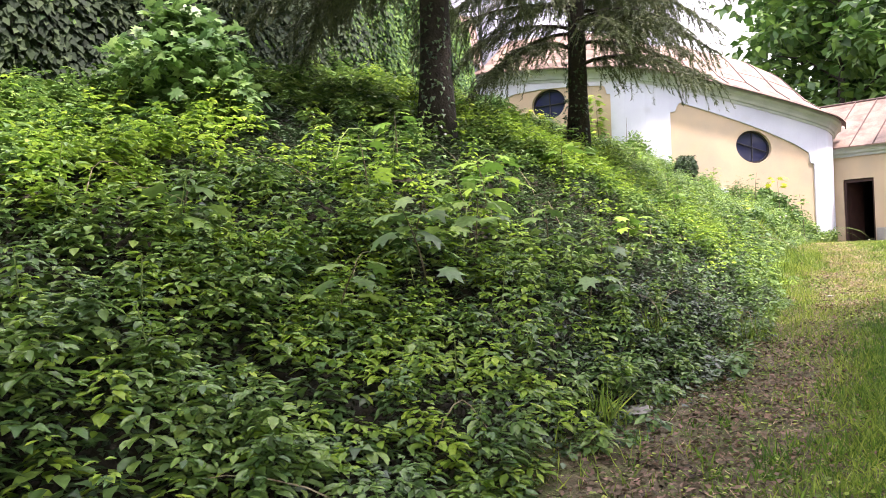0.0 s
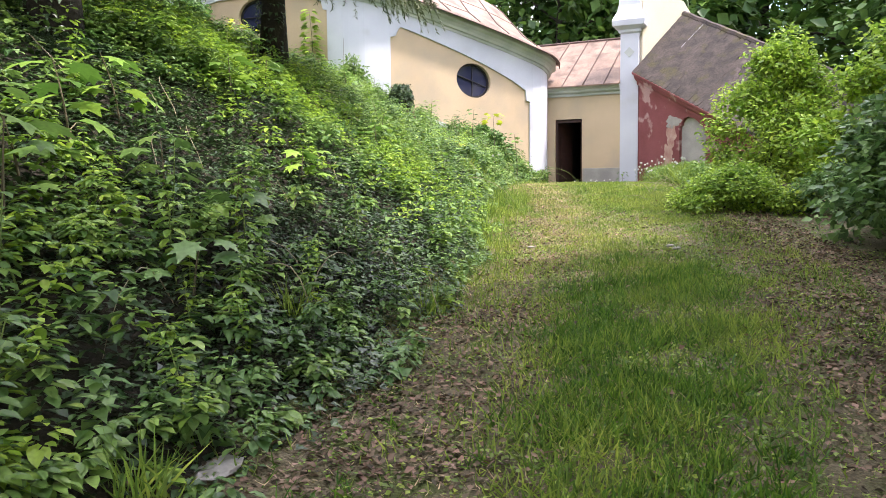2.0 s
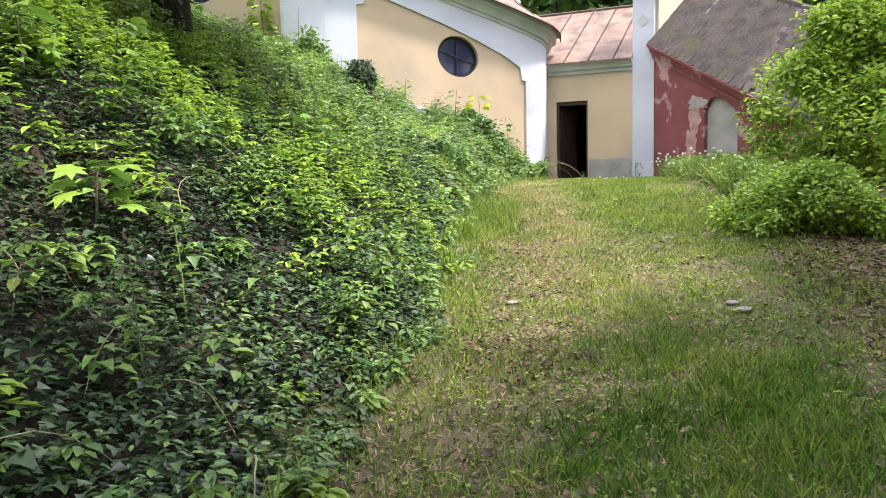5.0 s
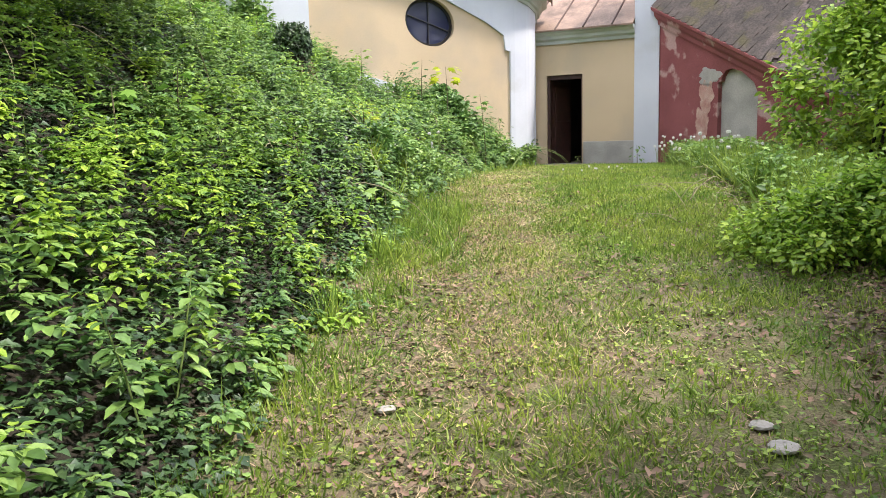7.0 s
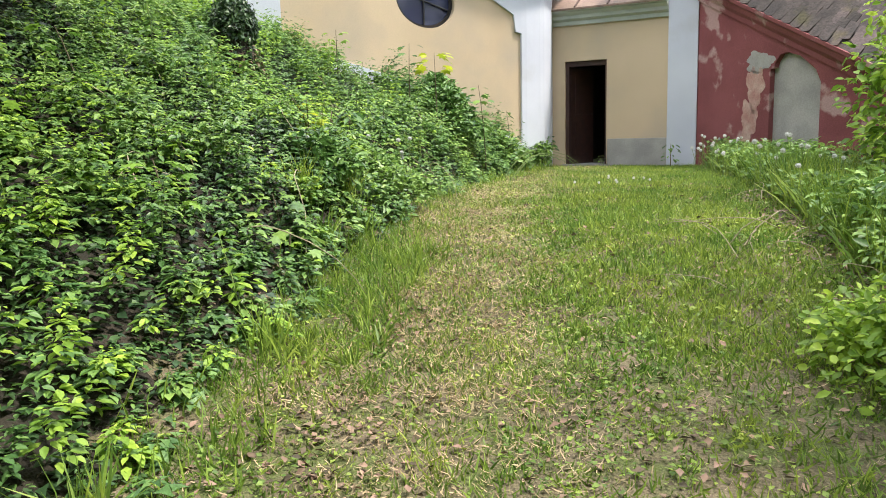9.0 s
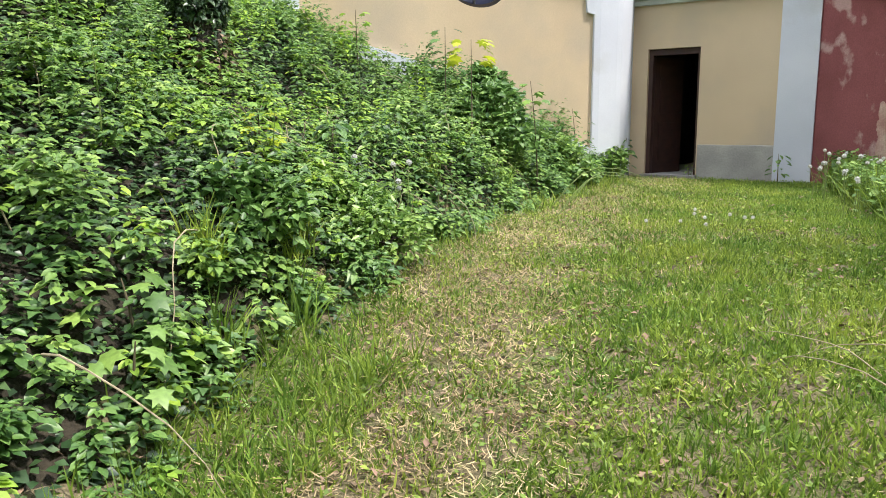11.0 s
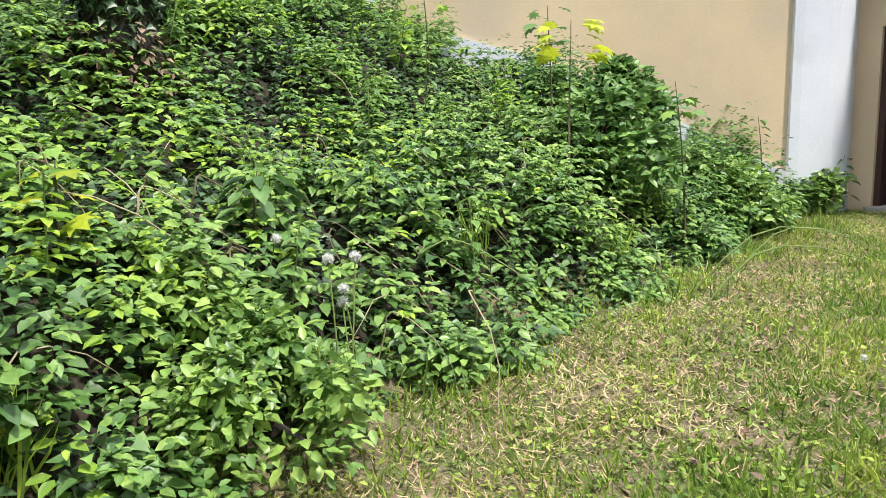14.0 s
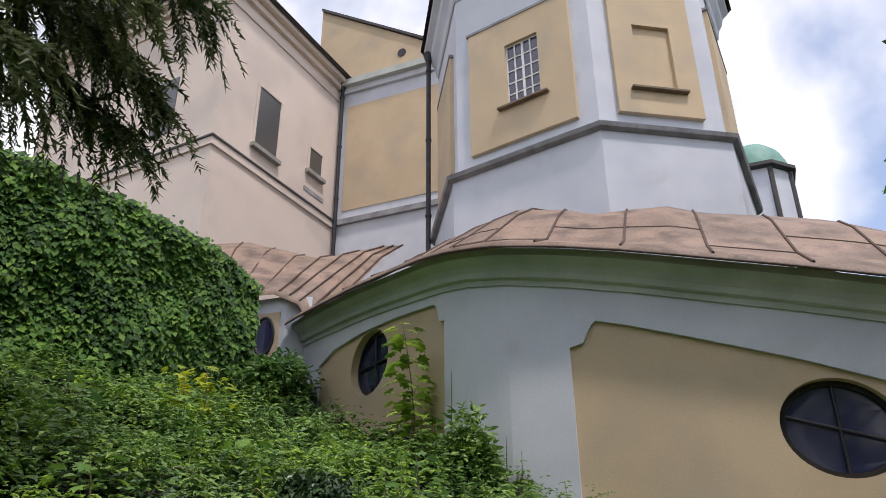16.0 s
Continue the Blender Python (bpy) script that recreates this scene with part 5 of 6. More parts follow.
def wood(name, label, at, h, spread, n_limbs, n_clumps, per, size, mat, shape="card", rc=1.0, r0=0.28, crown_from=0.3, category="tree", lean=(0, 0)):
    """A tapered trunk with limbs and a crown of leaf clumps."""
    x0, y0 = at
    z0 = float(ground_z(x0, y0)) - 0.1
    tr = thing(name, label, category, (x0, y0, z0), "background trees")
    axis = [Vector((x0 + lean[0] * t * t + 0.15 * math.sin(3 * t + x0), y0 + lean[1] * t * t + 0.15 * math.cos(4 * t + y0), z0 + h * 0.85 * t)) for t in between(0, 1, 7)]
    under(part("trunk", tube(axis, [r0 * (1.25 - 1.15 * t) for t in between(0, 1, 7)], 10), M_BARK, smooth=True), tr)
    ends = []
    for k in range(n_limbs):
        t = crown_from + (0.95 - crown_from) * (k + 0.5) / n_limbs
        a = axis[0].lerp(axis[-1], t)
        a.x, a.y = axis[int(t * 7)].x, axis[int(t * 7)].y
        w = k * 2.4 + rng.uniform(-0.4, 0.4)
        reach = spread * math.sin(math.pi * (0.25 + 0.7 * t)) * rng.uniform(0.7, 1.05)
        b = a + Vector((math.cos(w) * reach, math.sin(w) * reach, reach * rng.uniform(0.1, 0.5)))
        mid_ = a.lerp(b, 0.5) + Vector((0, 0, reach * 0.12))
        under(part("limb", tube([a, mid_, b], [r0 * 0.4 * (1.1 - t), r0 * 0.22 * (1.1 - t) + 0.01, 0.012], 6), M_BARK), tr)
        ends.append((a, b))
    cs = []
    for k in range(n_clumps):
        a, b = ends[k % n_limbs]
        c = a.lerp(b, rng.uniform(0.35, 1.12)) + Vector(rng.normal(0, rc * 0.75, 3))
        cs.append(tuple(c))
    p, q = clumps(cs, rng.uniform(rc * 0.5, rc * 1.2, n_clumps), per, 0.7)
    al = q + turn_dirs(len(p), -50, 20)
    scatter("crown", shape, p, al, ups(len(p), 0.6) + q * 0.4, rng.uniform(size * 0.6, size * 1.3, len(p)), mat, tr)
    return tr


k = 0
for x0, y0, h0, sp in ((-6.3, 15.5, 18, 4.0), (-4, 13, 16, 4.2), (-0.5, 15, 17, 4.5), (-3, 11, 13, 4), (1.5, 9.5, 14, 4.2), (5.5, 12, 15, 4.5), (9.5, 8.5, 14, 4.5), (13.5, 11, 15, 5), (13, 4, 12, 4.2), (17.5, 6, 14, 4.5), (4, 18, 17, 5), (10.5, 18, 17, 5), (18, 15, 17, 5)):
    wood("deciduous_tree", "tall leafy green tree behind the church annex", (x0, y0), h0, sp, 14, 95, 40, 0.5, M_TREE, "card", 1.15, 0.24, 0.12)
# Out of view: trees added to block light from the path and walls.
for x0, y0, h0, sp in ((13, -10.5, 15, 5), (13.2, -4.2, 14, 4.5), (15.5, -20, 15, 5), (11.2, -21.8, 16, 5.8), (11.6, -18.6, 14, 5), (10.6, -24.6, 15, 6), (2.6, -31.5, 15, 5), (9.5, -29, 15, 5.5), (0, -33, 14, 5), (-7, -27, 13, 4.5), (16, -3, 12, 4.2)):
    wood("deciduous_tree", "unseen leafy tree added to shade the path and walls", (x0, y0), h0, sp, 12, 100, 54, 0.42, M_TREE, "card", 1.1, 0.24, 0.45 if x0 < 12.5 and y0 > -26 else 0.16)
# tree whose low boughs hang over the path edge
wood("maple_tree", "broad green maple with low boughs over the path", (11.8, -16.2), 12.5, 4.8, 16, 140, 62, 0.18, M_BUSH, "maple", 0.75, 0.2, 0.22)


def conifer(at, h, reach, n_whorls, label, first=0.12, r0=0.24, low_boughs=()):
    """A trunk grown with ivy and drooping boughs with flat needle sprays."""
    x0, y0 = at
    z0 = float(ground_z(x0, y0)) - 0.15
    tr = thing("conifer", label, "tree", (x0, y0, z0), "conifers on the bank")
    pts = [Vector((x0 + 0.05 * math.sin(5 * t), y0 + 0.05 * math.cos(4 * t), z0 + h * t)) for t in between(0, 1, 10)]
    under(part("trunk", tube(pts, [r0 * (1.45 if k == 0 else 1.15 - 1.1 * k / 10) for k in range(11)], 12), M_BARK, smooth=True), tr)
    npos, ndir, nup = [], [], []
    for k in range(n_whorls + len(low_boughs)):
        t = first + (0.97 - first) * k / n_whorls
        w = k * 2.4 + rng.uniform(-0.3, 0.3)
        if k >= n_whorls:
            lift, w, r = low_boughs[k - n_whorls]
            t = lift / h
        elif t < 0.3 and math.cos(w - 2.2) > 0.3:
            continue
        r = r if k >= n_whorls else reach * (1 - t) ** 0.65 * rng.uniform(0.75, 1.1) + 0.25
        out = Vector((math.cos(w), math.sin(w), 0))
        side = Vector((-out.y, out.x, 0))
        a = Vector((x0, y0, z0 + h * t))
        rise, drop, sway = rng.uniform(0.1, 0.3), rng.uniform(0.38, 0.62), rng.normal(0, 0.12)
        bough = [a + out * (r * u) + side * (sway * r * u * u) + Vector((0, 0, r * (rise * u - drop * u * u))) for u in between(0, 1, 6)]
        under(part("bough", tube(bough, [0.045 * (1 - t) + 0.012, 0.035 * (1 - t) + 0.01, 0.03 * (1 - t) + 0.008, 0.02, 0.014, 0.009, 0.004], 5), M_BARK), tr)
        n_tw = int((22 + 34 * r) * (1.0 if t < 0.55 else 0.35))
        for q in range(n_tw):
            u = 0.15 + 0.85 * (q + rng.random()) / n_tw
            f0 = u * 6
            i0 = min(5, int(f0))
            b = bough[i0].lerp(bough[i0 + 1], f0 - i0)
            s_ = 1 if rng.random() < 0.5 else -1
            ln = (0.12 + 0.5 * rng.random()) * (0.55 + 0.2 * r) * (0.6 + 0.4 * math.sin(math.pi * u))
            dr = (side * s_ * rng.uniform(0.2, 1) + out * rng.uniform(0.1, 1.0) + Vector((0, 0, rng.uniform(-0.7, 0.15)))).normalized()
            m = int((12 + 74 * ln) * (1 if t < 0.55 else 0.5))
            uu = np.linspace(0.02, 1, m)
            base_ = np.array(b)[None, :] + np.array(dr)[None, :] * (uu * ln)[:, None] - np.array([0, 0, 1])[None, :] * (rng.uniform(0.4, 1.1) * ln * uu * uu)[:, None]
            cross = np.array(dr.cross(Vector((0, 0, 1))))
            sg = np.where(np.arange(m) % 2 == 0, 1.0, -1.0)[:, None]
            npos.append(base_)
            ndir.append(np.array(dr)[None, :] * 0.8 + cross[None, :] * sg * 0.9 + rng.normal(0, 0.4, (m, 3)) - np.array([0, 0, 0.35]))
            nup.append(np.tile(np.array([[0, 0, 1.0]]), (m, 1)) + rng.normal(0, 0.4, (m, 3)))
    p = np.concatenate(npos)
    scatter("needles", "needle", p, np.concatenate(ndir), np.concatenate(nup), rng.uniform(0.055, 0.1, len(p)), M_NEEDLE, tr, width=rng.uniform(0.09, 0.15, len(p)))
    # ivy up the trunk
    m = 800
    w, t = rng.uniform(0, 2 * np.pi, m), rng.random(m) ** 1.3 * 0.42
    rr = r0 * (1.3 - t)
    pos = np.stack([x0 + np.cos(w) * rr, y0 + np.sin(w) * rr, z0 + h * t], 1)
    al = np.stack([np.cos(w) * 0.5, np.sin(w) * 0.5, -np.ones(m)], 1) + rng.normal(0, 0.4, (m, 3))
    scatter("trunk_ivy", "ivy", pos, al, np.stack([np.cos(w), np.sin(w), np.full(m, 0.4)], 1), rng.uniform(0.05, 0.09, m), M_IVY, tr)


conifer((-0.65, -17.5), 12.0, 3.9, 56, "dark conifer with ivy-grown trunk and drooping boughs", 0.25, 0.24, [(2.7, -2.3, 2.8), (3.1, -2.0, 3.0), (2.9, -2.7, 2.6), (3.4, 2.9, 3.0), (3.3, -1.6, 2.6), (3.0, 2.4, 2.6), (3.6, 0.6, 2.2)])
conifer((-1.45, -12.45), 12.5, 3.4, 56, "dark conifer with drooping needle sprays on the bank", 0.16, 0.2, [(3.9, 1.8, 3.0), (4.1, 1.95, 2.9), (4.2, 1.45, 3.0), (4.6, 1.68, 3.2), (5.0, 1.4, 3.3), (5.4, 1.6, 3.4), (5.8, 1.5, 3.4), (6.3, 1.7, 3.6), (4.8, 1.9, 3.1), (2.5, 0.7, 2.6), (2.9, 0.3, 2.8), (3.2, 1.0, 2.9), (3.5, 0.6, 3.0), (3.8, -0.2, 3.0), (2.7, -0.6, 2.6), (3.3, -1.2, 2.8), (2.8, -2.0, 2.4), (3.4, -2.6, 2.6)])

# ---- ivy-grown retaining wall along the top of the bank ----
IW = [(-9.2, -7.35, 6.55), (-8.6, -8.2, 6.85), (-8.0, -9.2, 7.0), (-7.4, -10.8, 7.25), (-6.7, -13, 7.4), (-5.6, -16, 6.8), (-4.3, -19.5, 6.2), (-3.2, -22.5, 6.0), (-2.4, -26, 5.8)]
iv = tagged(new("wall_ivy"), "old retaining wall fully grown over with ivy", "wall", kind="structure")
v, f = [], []
for a, b, z in IW:
    v += [(a + 0.12, b, float(ground_z(a, b)) - 0.6), (a, b, z - 0.15), (a - 0.55, b, z - 0.15), (a - 0.55, b, 2.0)]
for k in range(len(IW) - 1):
    f += [(4 * k + q, 4 * k + (q + 1) % 4, 4 * k + 4 + (q + 1) % 4, 4 * k + 4 + q) for q in range(4)]
f += [(0, 1, 2, 3), tuple(range(4 * len(IW) - 4, 4 * len(IW)))]
# Bark's dark colour on the masonry stands in for shade between ivy leaves.
part("masonry", from_geo(v, f), M_BARK, iv)
n = 54000
t = rng.random(n) * (len(IW) - 1)
ii = np.minimum(t.astype(int), len(IW) - 2)
A_ = np.array(IW)
p = A_[ii] + (A_[ii + 1] - A_[ii]) * (t - ii)[:, None]
g0 = ground_z(p[:, 0], p[:, 1])
u = rng.random(n)
lift = 0.18 * patch(p[:, 1] * 1.3, u * 3, 2.0, 1.0)
pos = np.stack([p[:, 0] + 0.1 + rng.random(n) ** 0.7 * (0.12 + lift * 1.4), p[:, 1], g0 + (p[:, 2] + 0.12 * patch(p[:, 1], p[:, 1] * 0, 3.1, 2.0) - g0) * u], 1)
cap_ = rng.random(n) < 0.16
pos[cap_, 0] -= rng.random(cap_.sum()) * 0.6
pos[cap_, 2] = (p[:, 2] + rng.uniform(-0.1, 0.16, n))[cap_]
al = np.stack([rng.uniform(0.1, 0.7, n), rng.normal(0, 0.5, n), rng.uniform(-1.1, -0.4, n)], 1)
up_i = np.stack([np.ones(n), rng.normal(0, 0.3, n), rng.uniform(0.2, 0.9, n)], 1)
# fresh keeps the lit leaf colour; the rest is painted darker as tree shade
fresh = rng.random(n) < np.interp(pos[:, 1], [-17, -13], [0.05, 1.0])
scatter("ivy_curtain", "card", pos[fresh], al[fresh], up_i[fresh], rng.uniform(0.07, 0.15, int(fresh.sum())), material("wall_ivy_leaf", (0.04, 0.125, 0.015), (0.085, 0.22, 0.025), 1.2, 0.7, fine=0.15, island=0.7, trans=0.25), label="thick ivy hanging over the retaining wall", category="ivy", kind="stuff")
scatter("shaded_ivy", "card", pos[~fresh], al[~fresh], up_i[~fresh], rng.uniform(0.1, 0.19, int((~fresh).sum())), M_SHADEIVY, label="ivy on the wall, coloured dark for shade under the trees", category="ivy", kind="stuff")


# tufts of long grass standing in the cover at the foot of the bank
tg = random.Random(21)
for k in range(15):
    b0 = tg.uniform(-22, -4.5) if k > 5 else tg.uniform(-10.2, -9.0)
    a0 = float(foot_x(b0)) - tg.uniform(0.05, 0.9)
    z_ = float(ground_z(a0, b0))
    tuft = thing("grass_tuft", "tuft of long bright green grass", "grass tuft", (a0, b0, z_), "grass tufts")
    m = 46
    p_ = np.stack([a0 + rng.normal(0, 0.05, m), b0 + rng.normal(0, 0.05, m), np.full(m, z_ - 0.01)], 1)
    scatter("tuft_foliage", "blade", p_, turn_dirs(m, 48, 86), turn_dirs(m, -10, 10), rng.uniform(0.18, 0.4, m), M_GRASS, tuft, width=rng.uniform(0.1, 0.16, m))


# ---- countable plants and small things on the bank ----
def leaves_on(parent, name, pos, al, up_, size, mat, shape):
    return scatter(name, shape, np.array(pos, float), np.array(al, float), np.array(up_, float), np.array(size, float), mat, parent)


def sapling(name, label, at, h, n_whorls, leaf, mat, shape="maple", base_z=None, spread=0.32, category="sapling", low=0.3):
    """A thin stem with leaves in opposite pairs on stalks."""
    x0, y0 = at
    z0 = float(ground_z(x0, y0)) if base_z is None else base_z
    sp = thing(name, label, category, (x0, y0, z0), "saplings on the bank")
    lx, ly = rng.normal(0, 0.12, 2) * h
    stem = [Vector((x0 + lx * t * t, y0 + ly * t * t, z0 - 0.05 + h * t)) for t in between(0, 1, 5)]
    under(part("stem", tube(stem, [0.012, 0.010, 0.009, 0.007, 0.005, 0.003], 5), M_TWIG), sp)
    pos, al, up_, sz = [], [], [], []
    for k in range(n_whorls):
        t = low + (1 - low) * (k + 0.5) / n_whorls
        i0 = min(4, int(t * 5))
        b = stem[i0].lerp(stem[i0 + 1], t * 5 - i0)
        w0 = k * 1.57 + rng.uniform(-0.3, 0.3)
        for w in (w0, w0 + math.pi, w0 + 1.5):
            o = Vector((math.cos(w), math.sin(w), 0.15))
            r = spread * (1.15 - 0.7 * t) * rng.uniform(0.6, 1.1)
            pos.append(b + o * r)
            al.append((o.x, o.y, rng.uniform(-0.7, -0.1)))
            up_.append((o.x * 0.3 + rng.normal(0, 0.2), o.y * 0.3 + rng.normal(0, 0.2), 1))
            sz.append(leaf * rng.uniform(0.6, 1.15))
    leaves_on(sp, "leaves", pos, al, up_, sz, mat, shape)
    return sp


M_TWIG = material("twig", (0.16, 0.13, 0.08), (0.10, 0.085, 0.05), 6.0, 0.9, fine=0.2)
M_FLUFF = material("seed_fluff", (0.78, 0.78, 0.75), (0.70, 0.70, 0.68), 20.0, 0.9, trans=0.4)
M_STALK = material("green_stalk", (0.16, 0.24, 0.06), (0.20, 0.26, 0.08), 9.0, 0.7)
M_DRYSTEM = material("dry_stem", (0.42, 0.36, 0.24), (0.30, 0.25, 0.17), 9.0, 0.9, fine=0.2)

sapling("maple_sapling", "tall maple sapling standing before the yellow panel", (-5.13, -5.82), 1.8, 20, 0.18, M_ELDER, spread=0.34)
sapling("maple_sapling", "young maple with pale leaves against the yellow panel", (-4.98, -5.95), 1.1, 9, 0.17, M_ELDER, spread=0.28)
sapling("maple_sapling", "yellow-green maple sapling by the chapel wall", (-4.95, -5.8), 0.7, 5, 0.14, M_LIME)
sapling("maple_sapling", "bright yellow young maple near the yellow wall", (0.05, -5.45), 1.33, 5, 0.15, M_YELLOWLEAF, spread=0.42, low=0.78)
sapling("maple_sapling", "young sapling with drooping leaves by the yellow wall", (0.23, -4.25), 1.42, 10, 0.12, M_HERB, spread=0.26)
sapling("maple_sapling", "young sapling with brownish tips by the wall", (-1.0, -4.45), 1.15, 7, 0.11, M_BUSH)
sapling("maple_sapling", "thin young sapling by the wall corner", (-1.9, -5.1), 0.8, 5, 0.1, M_LIME)
sapling("dock_plant", "tall brown dock stalk beside the pilaster", (-0.5, -1.62), 0.98, 9, 0.10, M_HERB, "herb", spread=0.1, category="weed")
sapling("dock_plant", "upright weed beside the doorway", (-0.2, -0.4), 0.72, 6, 0.13, M_BUSH, "herb", spread=0.16, category="weed")
sapling("dock_plant", "small weed growing in the doorway", (0.78, -0.08), 0.3, 4, 0.08, M_HERB, "herb", spread=0.1, category="weed")
sapling("dock_plant", "green weed beside the white pillar", (2.2, -0.35), 0.5, 5, 0.12, M_BUSH, "herb", spread=0.16, category="weed")
for x0, y0, h0, sz_, mt in ((2.6, -20.3, 0.75, 0.24, M_HERB), (1.6, -18.6, 0.7, 0.24, M_MAPLE), (2.9, -21.4, 0.7, 0.22, M_HERB), (1.9, -21.0, 0.8, 0.24, M_MAPLE), (0.9, -19.7, 0.7, 0.22, M_MAPLE),
                           (3.2, -19.0, 0.55, 0.2, M_HERB), (2.3, -16.9, 0.45, 0.2, M_MAPLE), (0.8, -16.2, 0.6, 0.22, M_MAPLE), (1.55, -10.6, 0.35, 0.15, M_HERB), (1.75, -10.75, 0.3, 0.14, M_HERB), (1.2, -13.4, 0.6, 0.13, M_MAPLE), (0.6, -12.2, 0.6, 0.13, M_MAPLE),
                           (1.5, -11.6, 0.5, 0.13, M_MAPLE), (-0.2, -10.9, 0.6, 0.13, M_MAPLE), (0.42, -8.8, 0.45, 0.11, M_MAPLE), (-0.6, -14.0, 0.7, 0.22, M_MAPLE), (0.3, -14.9, 0.6, 0.22, M_HERB), (-1.8, -15.4, 0.7, 0.24, M_MAPLE), (3.4, -22.6, 0.6, 0.24, M_HERB), (3.0, -20.7, 0.7, 0.24, M_HERB), (3.3, -21.6, 0.8, 0.24, M_BUSH), (2.2, -19.6, 0.8, 0.24, M_MAPLE), (2.7, -19.2, 0.6, 0.22, M_HERB), (3.7, -20.0, 0.5, 0.2, M_BUSH), (2.4, -23.2, 0.7, 0.24, M_HERB), (-3.6, -9.6, 0.6, 0.14, M_BUSH), (-2.2, -7.2, 0.55, 0.13, M_MAPLE), (-3.0, -6.6, 0.6, 0.12, M_BUSH), (-4.6, -8.6, 0.6, 0.15, M_MAPLE), (-5.4, -9.8, 0.6, 0.15, M_BUSH), (-1.9, -9.3, 0.5, 0.12, M_MAPLE), (-2.6, -10.8, 0.6, 0.13, M_MAPLE), (-3.2, -8.3, 0.5, 0.13, M_MAPLE)):
    sapling("maple_sapling", "young maple seedling with broad lobed leaves", (x0, y0), h0, 4, sz_, mt, spread=0.3)
for x0, y0 in ((-5.3, -8.6), (-5.6, -8.3), (-5.15, -8.35)):
    sapling("maple_sapling", "yellow leafy young maple on the upper bank", (x0, y0), 0.8, 7, 0.15, M_YELLOWLEAF, spread=0.35)

for x0, y0, h0, mt in ((0.35, -8.0, 0.42, M_BUSH), (0.22, -7.85, 0.36, M_NETTLE), (0.28, -6.98, 0.36, M_HERB), (0.1, -7.15, 0.34, M_BUSH), (-0.1, -6.6, 0.36, M_HERB)):
    sapling("dock_plant", "broad-leaved green dock on the brow of the bank", (x0, y0), h0, 8, 0.14, mt, "herb", spread=0.14, category="weed")
sapling("maple_sapling", "small yellowed maple seedling at the foot of the bank", (0.47, -8.85), 0.4, 3, 0.13, M_YELLOWLEAF, spread=0.14)

# nettles standing above the cover: one built, the rest copied
nettle = None
spots_x, spots_y = sow(400, -6.5, 5.0, -25, -1)
made_n = 0
for a, b in zip(spots_x, spots_y):
    dd = float(foot_x(b) - a)
    if dd < 0.3 or dd > 6 or made_n > 130 or (1.2 - math.hypot((a - 1.2) / 2.6, (b + 16.6) / 2.6)) > 0.5:
        continue
    z_ = float(ground_z(a, b))
    if made_n % 26 == 0:
        nettle = thing("nettle", "upright green nettle standing in the ground cover", "weed", (a, b, z_), "nettles on the bank")
        hh = rng.uniform(0.55, 0.75)
        stem = [Vector((a, b, z_ - 0.02)), Vector((a + 0.02, b, z_ + hh * 0.5)), Vector((a + 0.05, b + 0.02, z_ + hh))]
        under(part("stem", tube(stem, [0.006, 0.005, 0.003], 5), M_STALK), nettle)
        pos, al, up_, sz = [], [], [], []
        for k in range(9):
            t = 0.25 + 0.75 * k / 8
            for w in (k * 1.57, k * 1.57 + math.pi, k * 1.57 + 1.2):
                pos.append((a + 0.05 * t + 0.02 * math.cos(w), b + 0.02 * math.sin(w), z_ + hh * t))
                al.append((math.cos(w), math.sin(w), rng.uniform(-0.5, 0.05)))
                up_.append((0, 0, 1))
                sz.append(rng.uniform(0.08, 0.13) * (1.15 - 0.5 * t))
        leaves_on(nettle, "leaves", pos, al, up_, sz, M_HERB if made_n % 52 else M_LIME, "herb")
    else:
        copy_thing(nettle, pose(a, b, z_, rng.uniform(-14, 14), rng.uniform(-14, 14), rng.uniform(0, 360)) @ Matrix.Scale(float(rng.uniform(0.6, 1.1)), 4))
    made_n += 1


def dandelion(at, h, r, base_z=None):
    """A hollow stalk, a small core and a globe of fine seed hairs."""
    x0, y0 = at
    z0 = float(ground_z(x0, y0)) if base_z is None else base_z
    dl = thing("dandelion", "dandelion seed head on a thin green stalk", "flower", (x0, y0, z0), "dandelion clocks")
    tip = Vector((x0 + rng.normal(0, 0.03), y0 + rng.normal(0, 0.03), z0 + h))
    under(part("stalk", tube([(x0, y0, z0 - 0.02), (x0 + 0.01, y0, z0 + h * 0.5), tip], [0.004, 0.0035, 0.003], 5), M_STALK), dl)
    n_ = 240
    q = unit(rng.normal(0, 1, (n_, 3)))
    p_ = np.array(tip)[None, :] + q * r * 0.25
    scatter("seed_head", "needle", p_, q, unit(rng.normal(0, 1, (n_, 3))), r * 0.75, M_FLUFF, dl, width=r * 1.0)
    core = bmesh.new()
    bmesh.ops.create_icosphere(core, subdivisions=2, radius=r * 0.62, matrix=Matrix.Translation(tip))
    under(part("fluff", core, M_FLUFF, smooth=True), dl)
    return dl


for a, b, z1 in ((1.0, -7.99, 0.585), (1.09, -7.97, 0.60), (1.0, -7.9, 0.45), (1.03, -7.95, 0.40), (0.57, -8.05, 0.635)):
    dandelion((a, b), z1 - float(ground_z(a, b)), 0.028)
dr = random.Random(8)
for k in range(46):
    t = dr.random()
    a = 2.9 + 2.0 * t + dr.uniform(-0.35, 0.6)
    b = -0.9 - 7.2 * t + dr.uniform(-0.4, 0.4)
    if k < 16:
        a, b = 3.4 + dr.uniform(-0.4, 0.5), -2.9 + dr.uniform(-1.0, 1.0)
    dandelion((a, b), dr.uniform(0.28, 0.6), dr.uniform(0.022, 0.032))
